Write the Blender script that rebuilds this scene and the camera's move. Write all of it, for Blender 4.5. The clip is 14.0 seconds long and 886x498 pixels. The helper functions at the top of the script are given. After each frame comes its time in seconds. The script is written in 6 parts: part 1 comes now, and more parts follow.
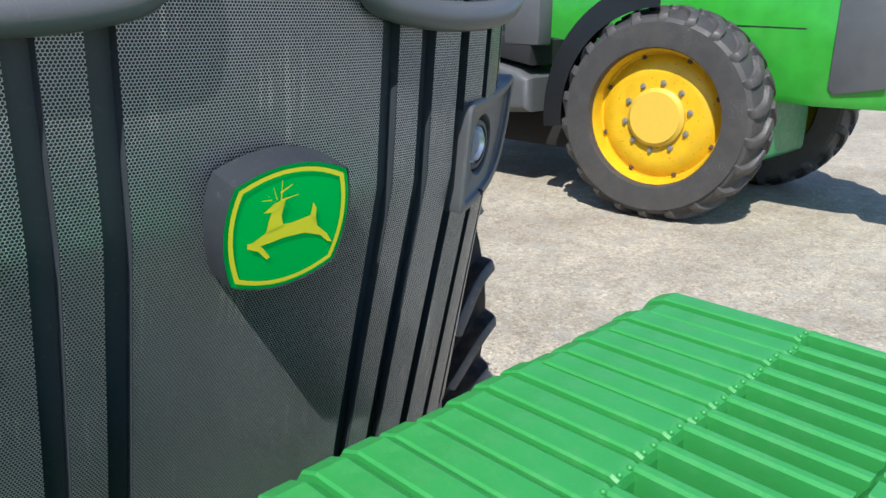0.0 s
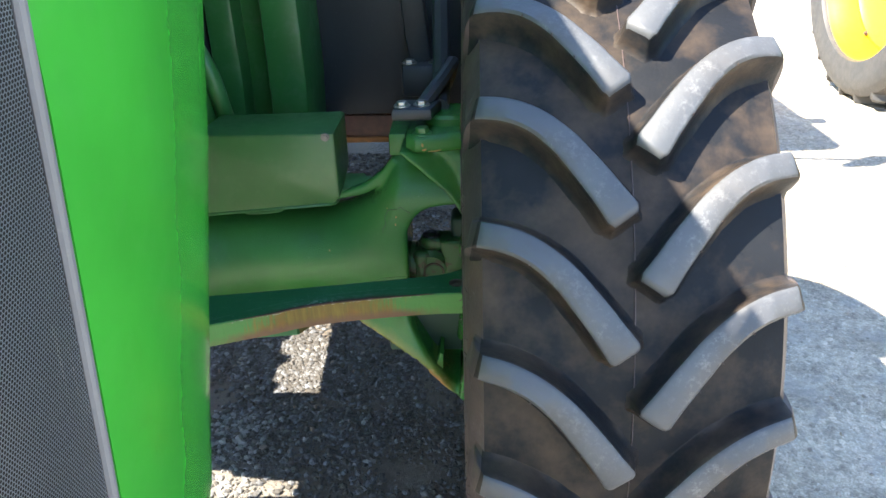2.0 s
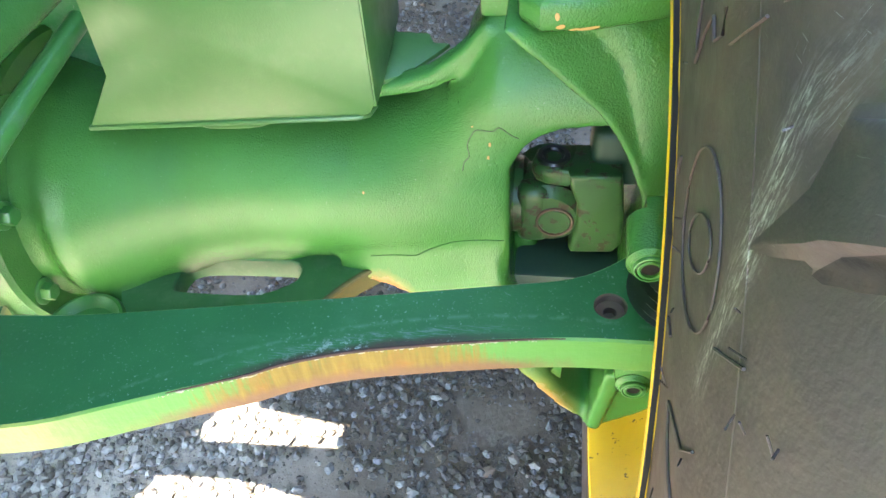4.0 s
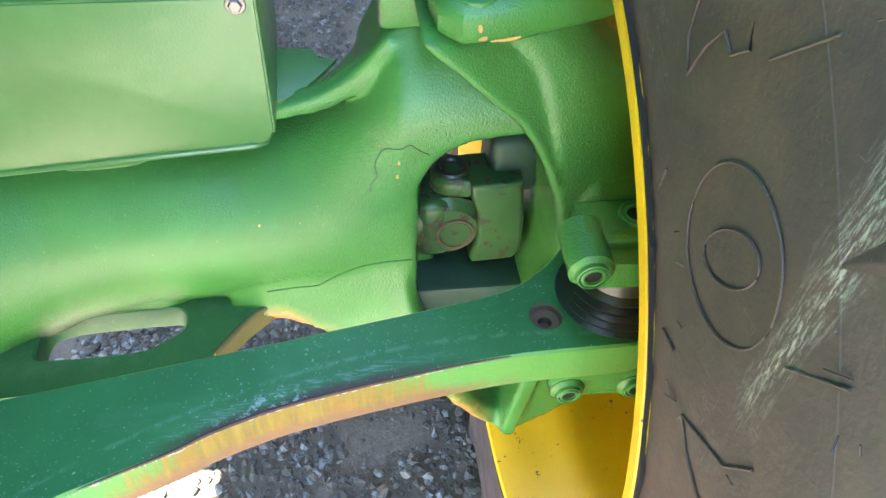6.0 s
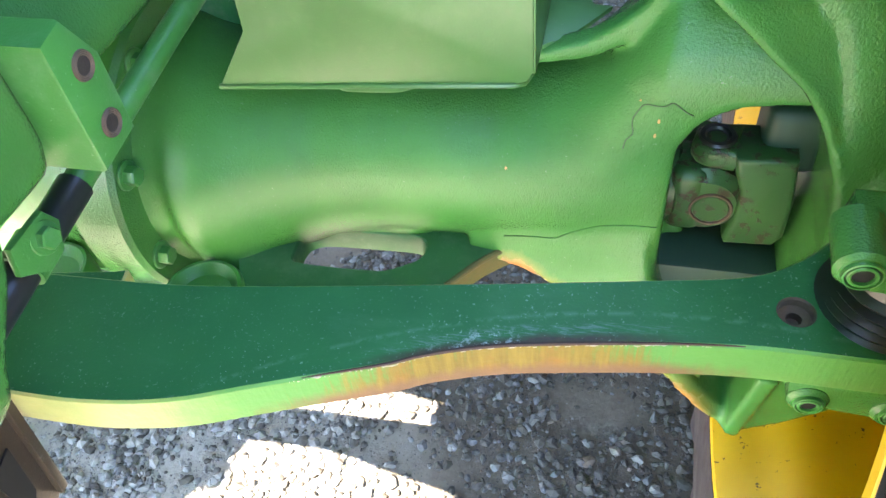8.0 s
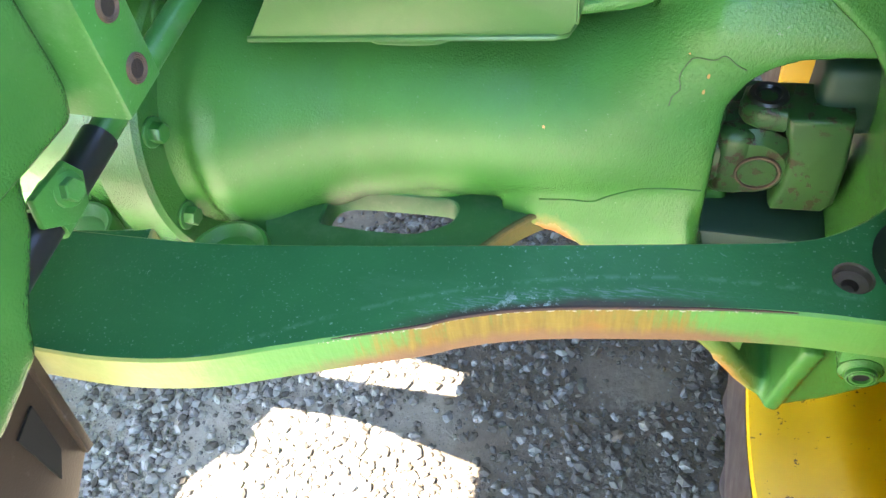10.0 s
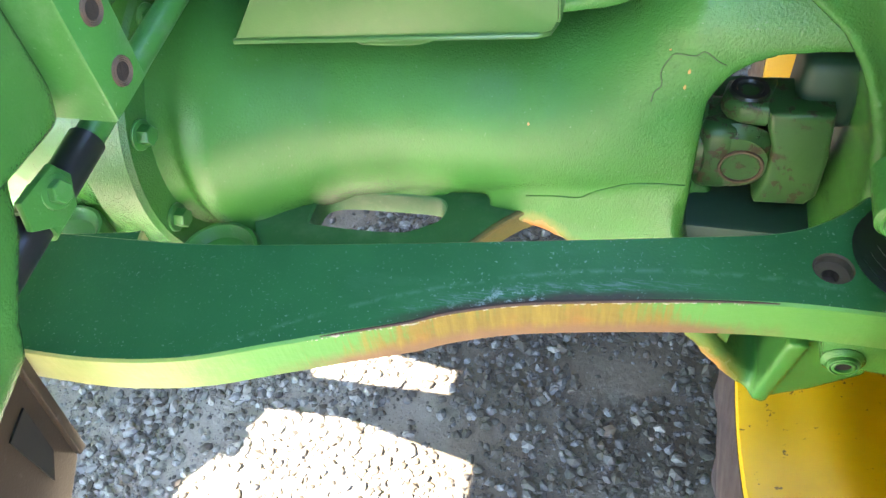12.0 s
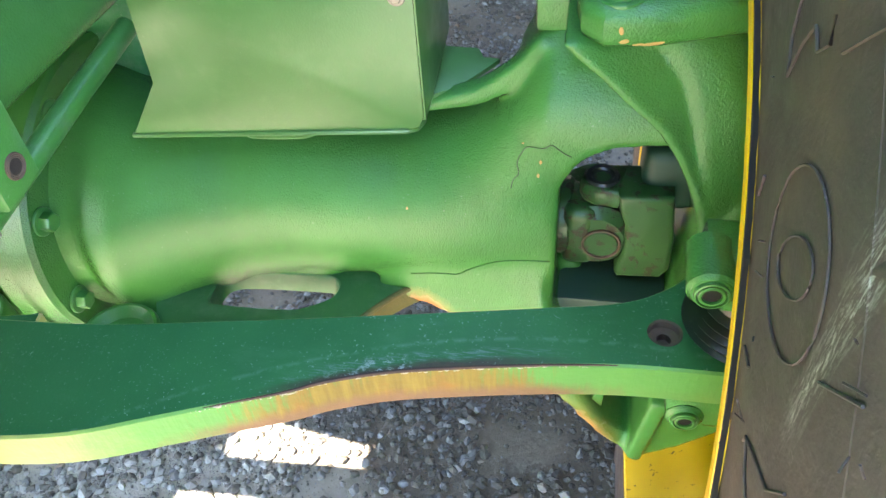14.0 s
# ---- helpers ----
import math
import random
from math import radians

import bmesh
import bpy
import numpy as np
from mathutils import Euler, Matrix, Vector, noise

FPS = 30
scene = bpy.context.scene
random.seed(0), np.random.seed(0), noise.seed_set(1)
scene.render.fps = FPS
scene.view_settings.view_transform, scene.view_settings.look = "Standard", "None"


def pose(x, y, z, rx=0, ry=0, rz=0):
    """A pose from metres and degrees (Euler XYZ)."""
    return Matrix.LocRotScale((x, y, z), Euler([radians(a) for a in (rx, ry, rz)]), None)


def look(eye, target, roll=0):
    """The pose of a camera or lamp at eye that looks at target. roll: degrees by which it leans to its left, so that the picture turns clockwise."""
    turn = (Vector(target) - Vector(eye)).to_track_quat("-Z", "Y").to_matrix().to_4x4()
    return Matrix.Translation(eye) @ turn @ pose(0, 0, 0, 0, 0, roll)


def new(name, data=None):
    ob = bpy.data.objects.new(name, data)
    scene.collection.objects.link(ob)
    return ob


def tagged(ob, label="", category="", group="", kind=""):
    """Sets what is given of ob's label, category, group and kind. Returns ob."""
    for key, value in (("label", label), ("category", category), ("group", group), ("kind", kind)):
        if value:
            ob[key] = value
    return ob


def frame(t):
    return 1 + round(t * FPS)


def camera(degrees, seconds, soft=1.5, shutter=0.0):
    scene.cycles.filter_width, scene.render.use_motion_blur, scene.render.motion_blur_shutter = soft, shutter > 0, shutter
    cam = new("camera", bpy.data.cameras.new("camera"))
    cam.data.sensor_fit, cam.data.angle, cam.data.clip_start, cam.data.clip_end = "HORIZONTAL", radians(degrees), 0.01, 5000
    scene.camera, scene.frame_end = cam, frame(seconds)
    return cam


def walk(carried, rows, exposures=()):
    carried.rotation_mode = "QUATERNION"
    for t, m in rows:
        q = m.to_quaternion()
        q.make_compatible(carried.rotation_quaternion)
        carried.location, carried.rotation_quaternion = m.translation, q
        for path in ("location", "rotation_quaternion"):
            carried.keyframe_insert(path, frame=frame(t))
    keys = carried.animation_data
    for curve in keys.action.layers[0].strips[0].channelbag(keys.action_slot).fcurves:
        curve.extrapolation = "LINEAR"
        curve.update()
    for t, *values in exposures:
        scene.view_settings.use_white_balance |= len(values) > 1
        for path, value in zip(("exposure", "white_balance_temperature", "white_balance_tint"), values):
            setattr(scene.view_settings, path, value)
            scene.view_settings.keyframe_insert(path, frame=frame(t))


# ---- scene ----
cam = camera(60.5, 14.0)
PATH = [
    (0, (0.47, -0.583, 1.628), (1.822, 0.764, 1.03), 0.5),
    (0.2, (0.625, -0.68, 1.62), (1.879, 0.751, 1.002), 1.1),
    (0.5, (0.865, -0.749, 1.621), (1.912, 0.826, 0.97), 1.6),
    (0.8, (1.096, -0.708, 1.593), (1.886, 0.993, 0.898), 1.1),
    (1, (1.234, -0.643, 1.591), (1.845, 1.122, 0.876), 0.3),
    (1.2, (1.366, -0.549, 1.605), (1.793, 1.259, 0.863), -0.3),
    (1.5, (1.55, -0.375, 1.585), (1.735, 1.459, 0.81), -1.1),
    (1.8, (1.649, -0.16, 1.579), (1.654, 1.662, 0.754), -1.3),
    (2, (1.664, 0.007, 1.58), (1.582, 1.799, 0.696), -1.8),
    (2.5, (1.626, 0.419, 1.55), (1.4, 2.099, 0.488), -3.3),
    (3, (1.616, 0.673, 1.49), (1.317, 2.183, 0.213), -4.6),
    (5.5, (1.458, 0.897, 1.419), (1.47, 2.242, -0.061), -0.7),
    (6, (1.449, 0.894, 1.425), (1.672, 2.264, -0.016), 2.9),
    (6.5, (1.451, 0.894, 1.424), (1.689, 2.272, -0.007), 3.2),
    (7, (1.464, 0.893, 1.417), (1.426, 2.288, -0.015), -1.0),
    (7.5, (1.469, 0.892, 1.402), (1.101, 2.22, -0.047), -6.4),
    (8, (1.465, 0.894, 1.4), (1.036, 2.171, -0.079), -7.7),
    (10.5, (1.448, 0.898, 1.366), (0.955, 2.11, -0.146), -9.7),
    (11, (1.455, 0.896, 1.373), (0.955, 2.105, -0.139), -10.3),
    (11.5, (1.459, 0.895, 1.374), (0.962, 2.103, -0.14), -10.4),
    (12, (1.458, 0.893, 1.372), (0.994, 2.114, -0.142), -9.5),
    (12.5, (1.463, 0.895, 1.368), (1.145, 2.165, -0.143), -5.8),
    (13, (1.472, 0.897, 1.365), (1.294, 2.192, -0.149), -3.0),
    (13.5, (1.468, 0.897, 1.364), (1.284, 2.205, -0.138), -2.7),
    (14, (1.534, 0.859, 1.417), (1.205, 2.26, 0.028), -5.0),
]
EXPOSURE = [(0, 1.04, 6000, 10), (0.5, 1.00, 5900, 10), (1.0, 1.14, 5700, 10), (1.25, 1.56, 5550, 10), (1.5, 2.06, 5650, 10), (2.0, 3.12, 6500, 9), (2.5, 3.98, 6800, 10), (3.0, 4.84, 7600, 11), (5.5, 5.22, 7050, 14), (7.0, 5.14, 7050, 14), (8.0, 5.00, 7250, 13), (14, 5.00, 7500, 12)]
walk(cam, [(t, look(eye, target, roll)) for t, eye, target, roll in PATH], EXPOSURE)
XC = 0.88          # middle of the near tractor
AY, AZ = 1.575, 0.762   # its front axle

# ---------------------------------------------------------------- light
world = bpy.data.worlds.new("world")
scene.world = world
world.use_nodes = True
wn = world.node_tree
sky = wn.nodes.new("ShaderNodeTexSky")
sky.sky_type = "NISHITA"
sky.sun_disc = False
sky.dust_density, sky.ozone_density = 0.4, 3.5
SUN_FROM = Vector((-0.682, -0.41, 1.0)).normalized()
sky.sun_elevation = math.asin(SUN_FROM.z)
sky.sun_rotation = math.atan2(SUN_FROM.x, SUN_FROM.y)
wn.links.new(sky.outputs[0], wn.nodes["Background"].inputs[0])
wn.nodes["Background"].inputs[1].default_value = 0.09
sun = bpy.data.lights.new("sun", "SUN")
sun.energy, sun.angle, sun.color = 3.4, radians(0.55), (1.0, 0.925, 0.81)
sun_ob = new("sun", sun)
sun_ob.matrix_world = look(SUN_FROM * 20, (0, 0, 0))


# ---------------------------------------------------------------- materials
class Mat:
    """A node material with a few short-hands."""

    def __init__(self, name):
        self.m = bpy.data.materials.new(name)
        self.m.use_nodes = True
        self.t = self.m.node_tree
        self.b = self.t.nodes["Principled BSDF"]
        self.co = self.t.nodes.new("ShaderNodeTexCoord")

    def link(self, a, b):
        self.t.links.new(a, b)

    def noise(self, scale, detail=3.0, rough=0.55, coord="Object", stretch=None):
        n = self.t.nodes.new("ShaderNodeTexNoise")
        n.inputs["Scale"].default_value, n.inputs["Detail"].default_value = scale, detail
        n.inputs["Roughness"].default_value = rough
        src = self.co.outputs[coord]
        if stretch:
            mp = self.t.nodes.new("ShaderNodeMapping")
            mp.inputs["Scale"].default_value = stretch
            self.link(src, mp.inputs[0])
            src = mp.outputs[0]
        self.link(src, n.inputs["Vector"])
        return n.outputs["Fac"]

    def voronoi(self, scale, feature="F1", rnd=1.0, coord="Object", out="Distance"):
        n = self.t.nodes.new("ShaderNodeTexVoronoi")
        n.feature = feature
        n.inputs["Scale"].default_value, n.inputs["Randomness"].default_value = scale, rnd
        self.link(self.co.outputs[coord], n.inputs["Vector"])
        return n.outputs[out]

    def ramp(self, fac, stops):
        r = self.t.nodes.new("ShaderNodeValToRGB")
        while len(r.color_ramp.elements) < len(stops):
            r.color_ramp.elements.new(0.5)
        for e, (p, c) in zip(r.color_ramp.elements, stops):
            e.position = p
            e.color = (c, c, c, 1) if isinstance(c, (int, float)) else (*c, 1)
        self.link(fac, r.inputs[0])
        return r.outputs[0]

    def mix(self, fac, a, b, mode="MIX"):
        n = self.t.nodes.new("ShaderNodeMix")
        n.data_type, n.blend_type = "RGBA", mode
        for sock, v in ((n.inputs[0], fac), (n.inputs[6], a), (n.inputs[7], b)):
            if isinstance(v, (int, float)):
                sock.default_value = v
            elif isinstance(v, tuple):
                sock.default_value = (*v, 1)
            else:
                self.link(v, sock)
        return n.outputs[2]

    def math(self, op, a, b=0.0):
        n = self.t.nodes.new("ShaderNodeMath")
        n.operation = op
        for sock, v in zip(n.inputs, (a, b)):
            if isinstance(v, (int, float)):
                sock.default_value = v
            else:
                self.link(v, sock)
        return n.outputs[0]

    def xyz(self, coord="Object"):
        s = self.t.nodes.new("ShaderNodeSeparateXYZ")
        self.link(self.co.outputs[coord], s.inputs[0])
        return s.outputs

    def bump(self, height, strength=0.3, dist=0.002):
        n = self.t.nodes.new("ShaderNodeBump")
        n.inputs["Strength"].default_value, n.inputs["Distance"].default_value = strength, dist
        self.link(height, n.inputs["Height"])
        self.link(n.outputs[0], self.b.inputs["Normal"])

    def set(self, color=None, rough=None, metal=None, coat=None, spec=None):
        for key, v in (("Base Color", color), ("Roughness", rough), ("Metallic", metal), ("Coat Weight", coat), ("Specular IOR Level", spec)):
            if v is None:
                continue
            if isinstance(v, tuple):
                self.b.inputs[key].default_value = (*v, 1)
            elif isinstance(v, (int, float)):
                self.b.inputs[key].default_value = v
            else:
                self.link(v, self.b.inputs[key])
        return self.m


def paint(name, base, dust, rough=0.32, peel=0.15, peel_scale=420, dust_amount=0.5, chips=None, chip_at=0.76, gloss_var=0.25, spec=0.5):
    """Sprayed machine paint: tone patches, dust, orange peel, a few chips."""
    m = Mat(name)
    tone = m.noise(6, 4)
    col = m.mix(m.ramp(tone, [(0.3, 0.0), (0.7, 1.0)]), base, tuple(c * 0.8 for c in base))
    d = m.math("MULTIPLY", m.ramp(m.noise(22, 6, 0.7), [(0.5, 0.0), (0.75, 1.0)]), dust_amount * 0.3)
    col = m.mix(d, col, dust)
    speck = m.ramp(m.noise(330, 2, 0.6), [(0.7, 0.0), (0.73, 1.0)])
    col = m.mix(m.math("MULTIPLY", speck, dust_amount * 0.6), col, dust)
    if chips:
        c = m.math("MULTIPLY", m.ramp(m.noise(55, 4, 0.6), [(chip_at, 0.0), (chip_at + 0.01, 1.0)]), 0.9)
        col = m.mix(c, col, chips)
    m.bump(m.math("ADD", m.noise(peel_scale, 2), m.math("MULTIPLY", m.noise(60, 3), 0.3)), peel, 0.0015)
    r = m.math("ADD", m.math("MULTIPLY", m.noise(45, 4), gloss_var), rough - gloss_var * 0.4)
    return m.set(col, r, 0.0, 0.0, spec)


GREEN = (0.042, 0.192, 0.042)
green_paint = paint("green_paint", GREEN, (0.3, 0.4, 0.3), 0.32, 0.22)
green_cast = paint("green_cast_paint", (0.041, 0.166, 0.038), (0.3, 0.4, 0.28), 0.17, 0.60, 420, 0.08, gloss_var=0.10, spec=0.42)
# darker than the cast paint: stands for shade on the upward face
web_shade_paint = paint("shaded_green_web_paint", (0.028, 0.135, 0.042), (0.3, 0.36, 0.26), 0.42, 0.25, 420, 0.5)
hood_paint = paint("green_hood_paint", (0.045, 0.34, 0.035), (0.3, 0.4, 0.3), 0.20, 0.003, 260, 0.06, gloss_var=0.05)
green_sheet = paint("green_sheet_paint", (0.052, 0.156, 0.039), (0.35, 0.4, 0.25), 0.34, 0.12, 400, 0.22)
# bluer copy of the green paint, coloured as shade makes it look
shaded_engine_green = paint("shaded_engine_paint", (0.030, 0.24, 0.08), (0.32, 0.42, 0.36), 0.38, 0.12, 420, 1.0)
green_weight = paint("green_weight_paint", (0.038, 0.285, 0.062), (0.3, 0.45, 0.3), 0.42, 0.2, 180, 0.35)
yellow_paint = paint("yellow_wheel_paint", (0.70, 0.425, 0.006), (0.35, 0.25, 0.05), 0.42, 0.1, 300, 0.25, (0.05, 0.022, 0.006), 0.665)


def cast_rusted():
    """The axle's cast paint, rusted through along the lower edge of the fork."""
    m = Mat("rust_edged_cast_paint")
    base = (0.048, 0.190, 0.041)
    x, y, z = m.xyz()
    col = m.mix(m.ramp(m.noise(6, 4), [(0.3, 0.0), (0.7, 1.0)]), base, tuple(c * 0.78 for c in base))
    speck = m.ramp(m.noise(330, 2, 0.6), [(0.7, 0.0), (0.73, 1.0)])
    col = m.mix(m.math("MULTIPLY", speck, 0.2), col, (0.3, 0.4, 0.28))
    low = m.math("MINIMUM", m.math("SUBTRACT", 1.635, m.math("MULTIPLY", x, 0.697)), 0.686)
    d = m.math("ADD", m.math("SUBTRACT", z, low), m.math("MULTIPLY", m.math("SUBTRACT", m.noise(40, 5, 0.7), 0.5), 0.03))
    inland = m.math("MAXIMUM", m.math("SUBTRACT", y, m.math("ADD", m.math("MULTIPLY", x, 0.85), 0.362)), 0.0)
    d = m.math("ADD", d, m.math("MULTIPLY", inland, m.ramp(m.math("SUBTRACT", x, 0.9), [(0.44, 1.3), (0.50, 0.0)])))
    d = m.math("MULTIPLY", d, m.ramp(m.math("SUBTRACT", x, 1.0), [(0.38, 1.0), (0.48, 0.55)]))
    here = m.ramp(m.math("MULTIPLY", m.math("SUBTRACT", x, 1.2), 2.0), [(0.10, 0.0), (0.22, 1.0), (0.74, 1.0), (0.84, 0.0)])
    stain = m.math("MULTIPLY", m.ramp(m.math("MULTIPLY", d, 10.0), [(0.12, 1.0), (0.30, 0.0)]), here)
    col = m.mix(m.math("MULTIPLY", stain, 0.6), col, (0.24, 0.21, 0.05))
    core = m.math("MULTIPLY", m.ramp(m.math("MULTIPLY", d, 10.0), [(0.04, 1.0), (0.14, 0.0)]), here)
    col = m.mix(core, col, m.mix(m.noise(60, 5, 0.7), (0.50, 0.17, 0.03), (0.34, 0.11, 0.03)))
    m.bump(m.math("ADD", m.noise(430, 3), m.math("MULTIPLY", m.noise(120, 3), 0.3)), 0.65, 0.0015)
    return m.set(col, m.math("ADD", m.math("MULTIPLY", m.noise(45, 4), 0.12), m.math("ADD", 0.13, m.math("MULTIPLY", core, 0.4))), 0.0, 0.0, 0.42)


def arm_edge():
    """Edge of the steering arm: green paint paled at its left end for light, streaked and worn to ochre rust along its
    middle stretch.
    """
    m = Mat("worn_lit_green_edge")
    x, y, z = m.xyz()
    xs = m.math("ADD", x, m.math("MULTIPLY", m.math("SUBTRACT", m.noise(30, 4, 0.6), 0.5), 0.12))
    wear = m.ramp(m.math("MULTIPLY", m.math("ADD", xs, -1.10), 1.6), [(0.10, 0.0), (0.34, 1.0), (0.55, 0.95), (0.80, 0.0)])
    hgt = m.math("MULTIPLY", m.math("SUBTRACT", z, 0.797), 21.7)
    drip = m.noise(1, 4, 0.6, stretch=(160, 160, 12))
    mask = m.math("ADD", m.math("MULTIPLY", wear, 0.52), m.math("SUBTRACT", m.math("MULTIPLY", drip, 0.75), m.math("MULTIPLY", hgt, 0.16)))
    mask = m.ramp(mask, [(0.49, 0.0), (0.70, 1.0)])
    foot = m.math("MULTIPLY", m.ramp(m.math("ADD", hgt, m.math("MULTIPLY", m.math("SUBTRACT", drip, 0.5), 0.5)), [(0.14, 1.0), (0.42, 0.0)]), m.ramp(wear, [(0.0, 0.1), (0.5, 1.0)]))
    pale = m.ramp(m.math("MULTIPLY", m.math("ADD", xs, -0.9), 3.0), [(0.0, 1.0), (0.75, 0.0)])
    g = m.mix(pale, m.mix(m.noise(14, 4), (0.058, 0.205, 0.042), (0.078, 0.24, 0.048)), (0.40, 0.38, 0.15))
    ochre = m.mix(m.ramp(drip, [(0.35, 0.0), (0.65, 1.0)]), (0.140, 0.090, 0.012), (0.210, 0.148, 0.021))
    ochre = m.mix(m.ramp(m.noise(22, 4, 0.6), [(0.5, 0.0), (0.68, 0.8)]), ochre, (0.23, 0.100, 0.017))
    col = m.mix(mask, g, ochre)
    col = m.mix(foot, col, m.mix(m.noise(50, 5, 0.7), (0.20, 0.105, 0.045), (0.12, 0.062, 0.036)))
    m.bump(m.math("ADD", m.noise(150, 3), drip), 0.3, 0.002)
    return m.set(col, 0.5)


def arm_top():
    """Top of the steering arm: green darkened to stand for shade, speckled, with scuffs along its worn front edge."""
    m = Mat("shaded_dusty_green_paint")
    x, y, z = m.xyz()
    # base darker and bluer than the axle's green, standing for weak skylight
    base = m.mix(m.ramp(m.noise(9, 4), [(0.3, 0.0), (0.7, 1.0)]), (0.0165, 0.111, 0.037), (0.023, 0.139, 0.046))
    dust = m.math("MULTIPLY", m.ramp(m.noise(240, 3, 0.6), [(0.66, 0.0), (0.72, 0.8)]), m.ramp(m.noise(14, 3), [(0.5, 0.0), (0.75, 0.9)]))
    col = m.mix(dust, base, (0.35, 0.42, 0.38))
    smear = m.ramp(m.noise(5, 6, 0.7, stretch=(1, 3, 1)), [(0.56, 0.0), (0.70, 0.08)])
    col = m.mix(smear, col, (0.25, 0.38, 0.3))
    # scuffed band along the worn front edge: dark bare steel, then pale streaks, then one long scratch
    x1, x2 = m.math("SUBTRACT", x, 1.25), m.math("SUBTRACT", x, 1.372)
    front = m.math("SUBTRACT", m.math("ADD", 1.222, m.math("MULTIPLY", x1, 0.377)), m.math("MULTIPLY", m.math("MULTIPLY", x1, x2), 0.714))
    d = m.math("ADD", m.math("SUBTRACT", y, front), m.math("MULTIPLY", m.math("SUBTRACT", m.noise(40, 4, 0.7, stretch=(0.5, 1, 1)), 0.5), 0.012))
    d = m.math("MULTIPLY", d, 20.0)
    along = m.ramp(m.math("MULTIPLY", x1, 2.0), [(0.0, 0.0), (0.12, 1.0), (0.42, 1.0), (0.62, 0.0)])
    dark = m.math("MULTIPLY", m.ramp(d, [(0.08, 1.0), (0.22, 0.0)]), along)
    col = m.mix(m.math("MULTIPLY", dark, 0.9), col, m.mix(m.noise(120, 4, 0.7), (0.10, 0.045, 0.03), (0.028, 0.024, 0.022)))
    streak = m.ramp(m.noise(1, 5, 0.75, stretch=(45, 420, 1)), [(0.50, 0.0), (0.60, 1.0)])
    pale = m.math("MULTIPLY", m.math("MULTIPLY", m.ramp(d, [(0.14, 0.0), (0.22, 1.0), (0.34, 1.0), (0.44, 0.0)]), along), streak)
    col = m.mix(m.math("MULTIPLY", pale, 0.4), col, (0.22, 0.26, 0.28))
    scratch = m.ramp(m.math("ABSOLUTE", m.math("SUBTRACT", m.math("SUBTRACT", y, front), 0.031)), [(0.0004, 0.20), (0.0007, 0.0)])
    col = m.mix(m.math("MULTIPLY", scratch, m.ramp(m.noise(70, 4, 0.7), [(0.45, 0.0), (0.55, 1.0)])), col, (0.22, 0.33, 0.26))
    spot = m.ramp(m.noise(24, 6, 0.8), [(0.72, 0.0), (0.76, 0.6)])
    col = m.mix(spot, col, (0.45, 0.50, 0.46))
    fleck = m.math("MULTIPLY", m.ramp(m.noise(360, 2, 0.5), [(0.665, 0.0), (0.72, 0.55)]), m.ramp(m.noise(6, 3), [(0.35, 0.25), (0.6, 1.0)]))
    col = m.mix(fleck, col, (0.30, 0.40, 0.34))
    # chalky scrapes left of the crank
    xe = m.math("SUBTRACT", x, 1.02)
    scrape = m.math("MULTIPLY", m.ramp(m.noise(95, 6, 0.85), [(0.53, 0.0), (0.60, 1.0)]), m.ramp(m.noise(7, 2, 0.4), [(0.66, 0.0), (0.71, 0.8)]))
    col = m.mix(m.math("MULTIPLY", scrape, m.ramp(xe, [(0.0, 0.0), (0.05, 1.0)])), col, (0.42, 0.46, 0.45))
    m.bump(m.noise(300, 2), 0.28, 0.001)
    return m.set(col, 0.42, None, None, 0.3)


def rust(name="rust", a=(0.45, 0.16, 0.05), b=(0.16, 0.07, 0.04)):
    m = Mat(name)
    m.bump(m.noise(160, 4), 0.6, 0.002)
    return m.set(m.mix(m.noise(50, 5), a, b), 0.8)


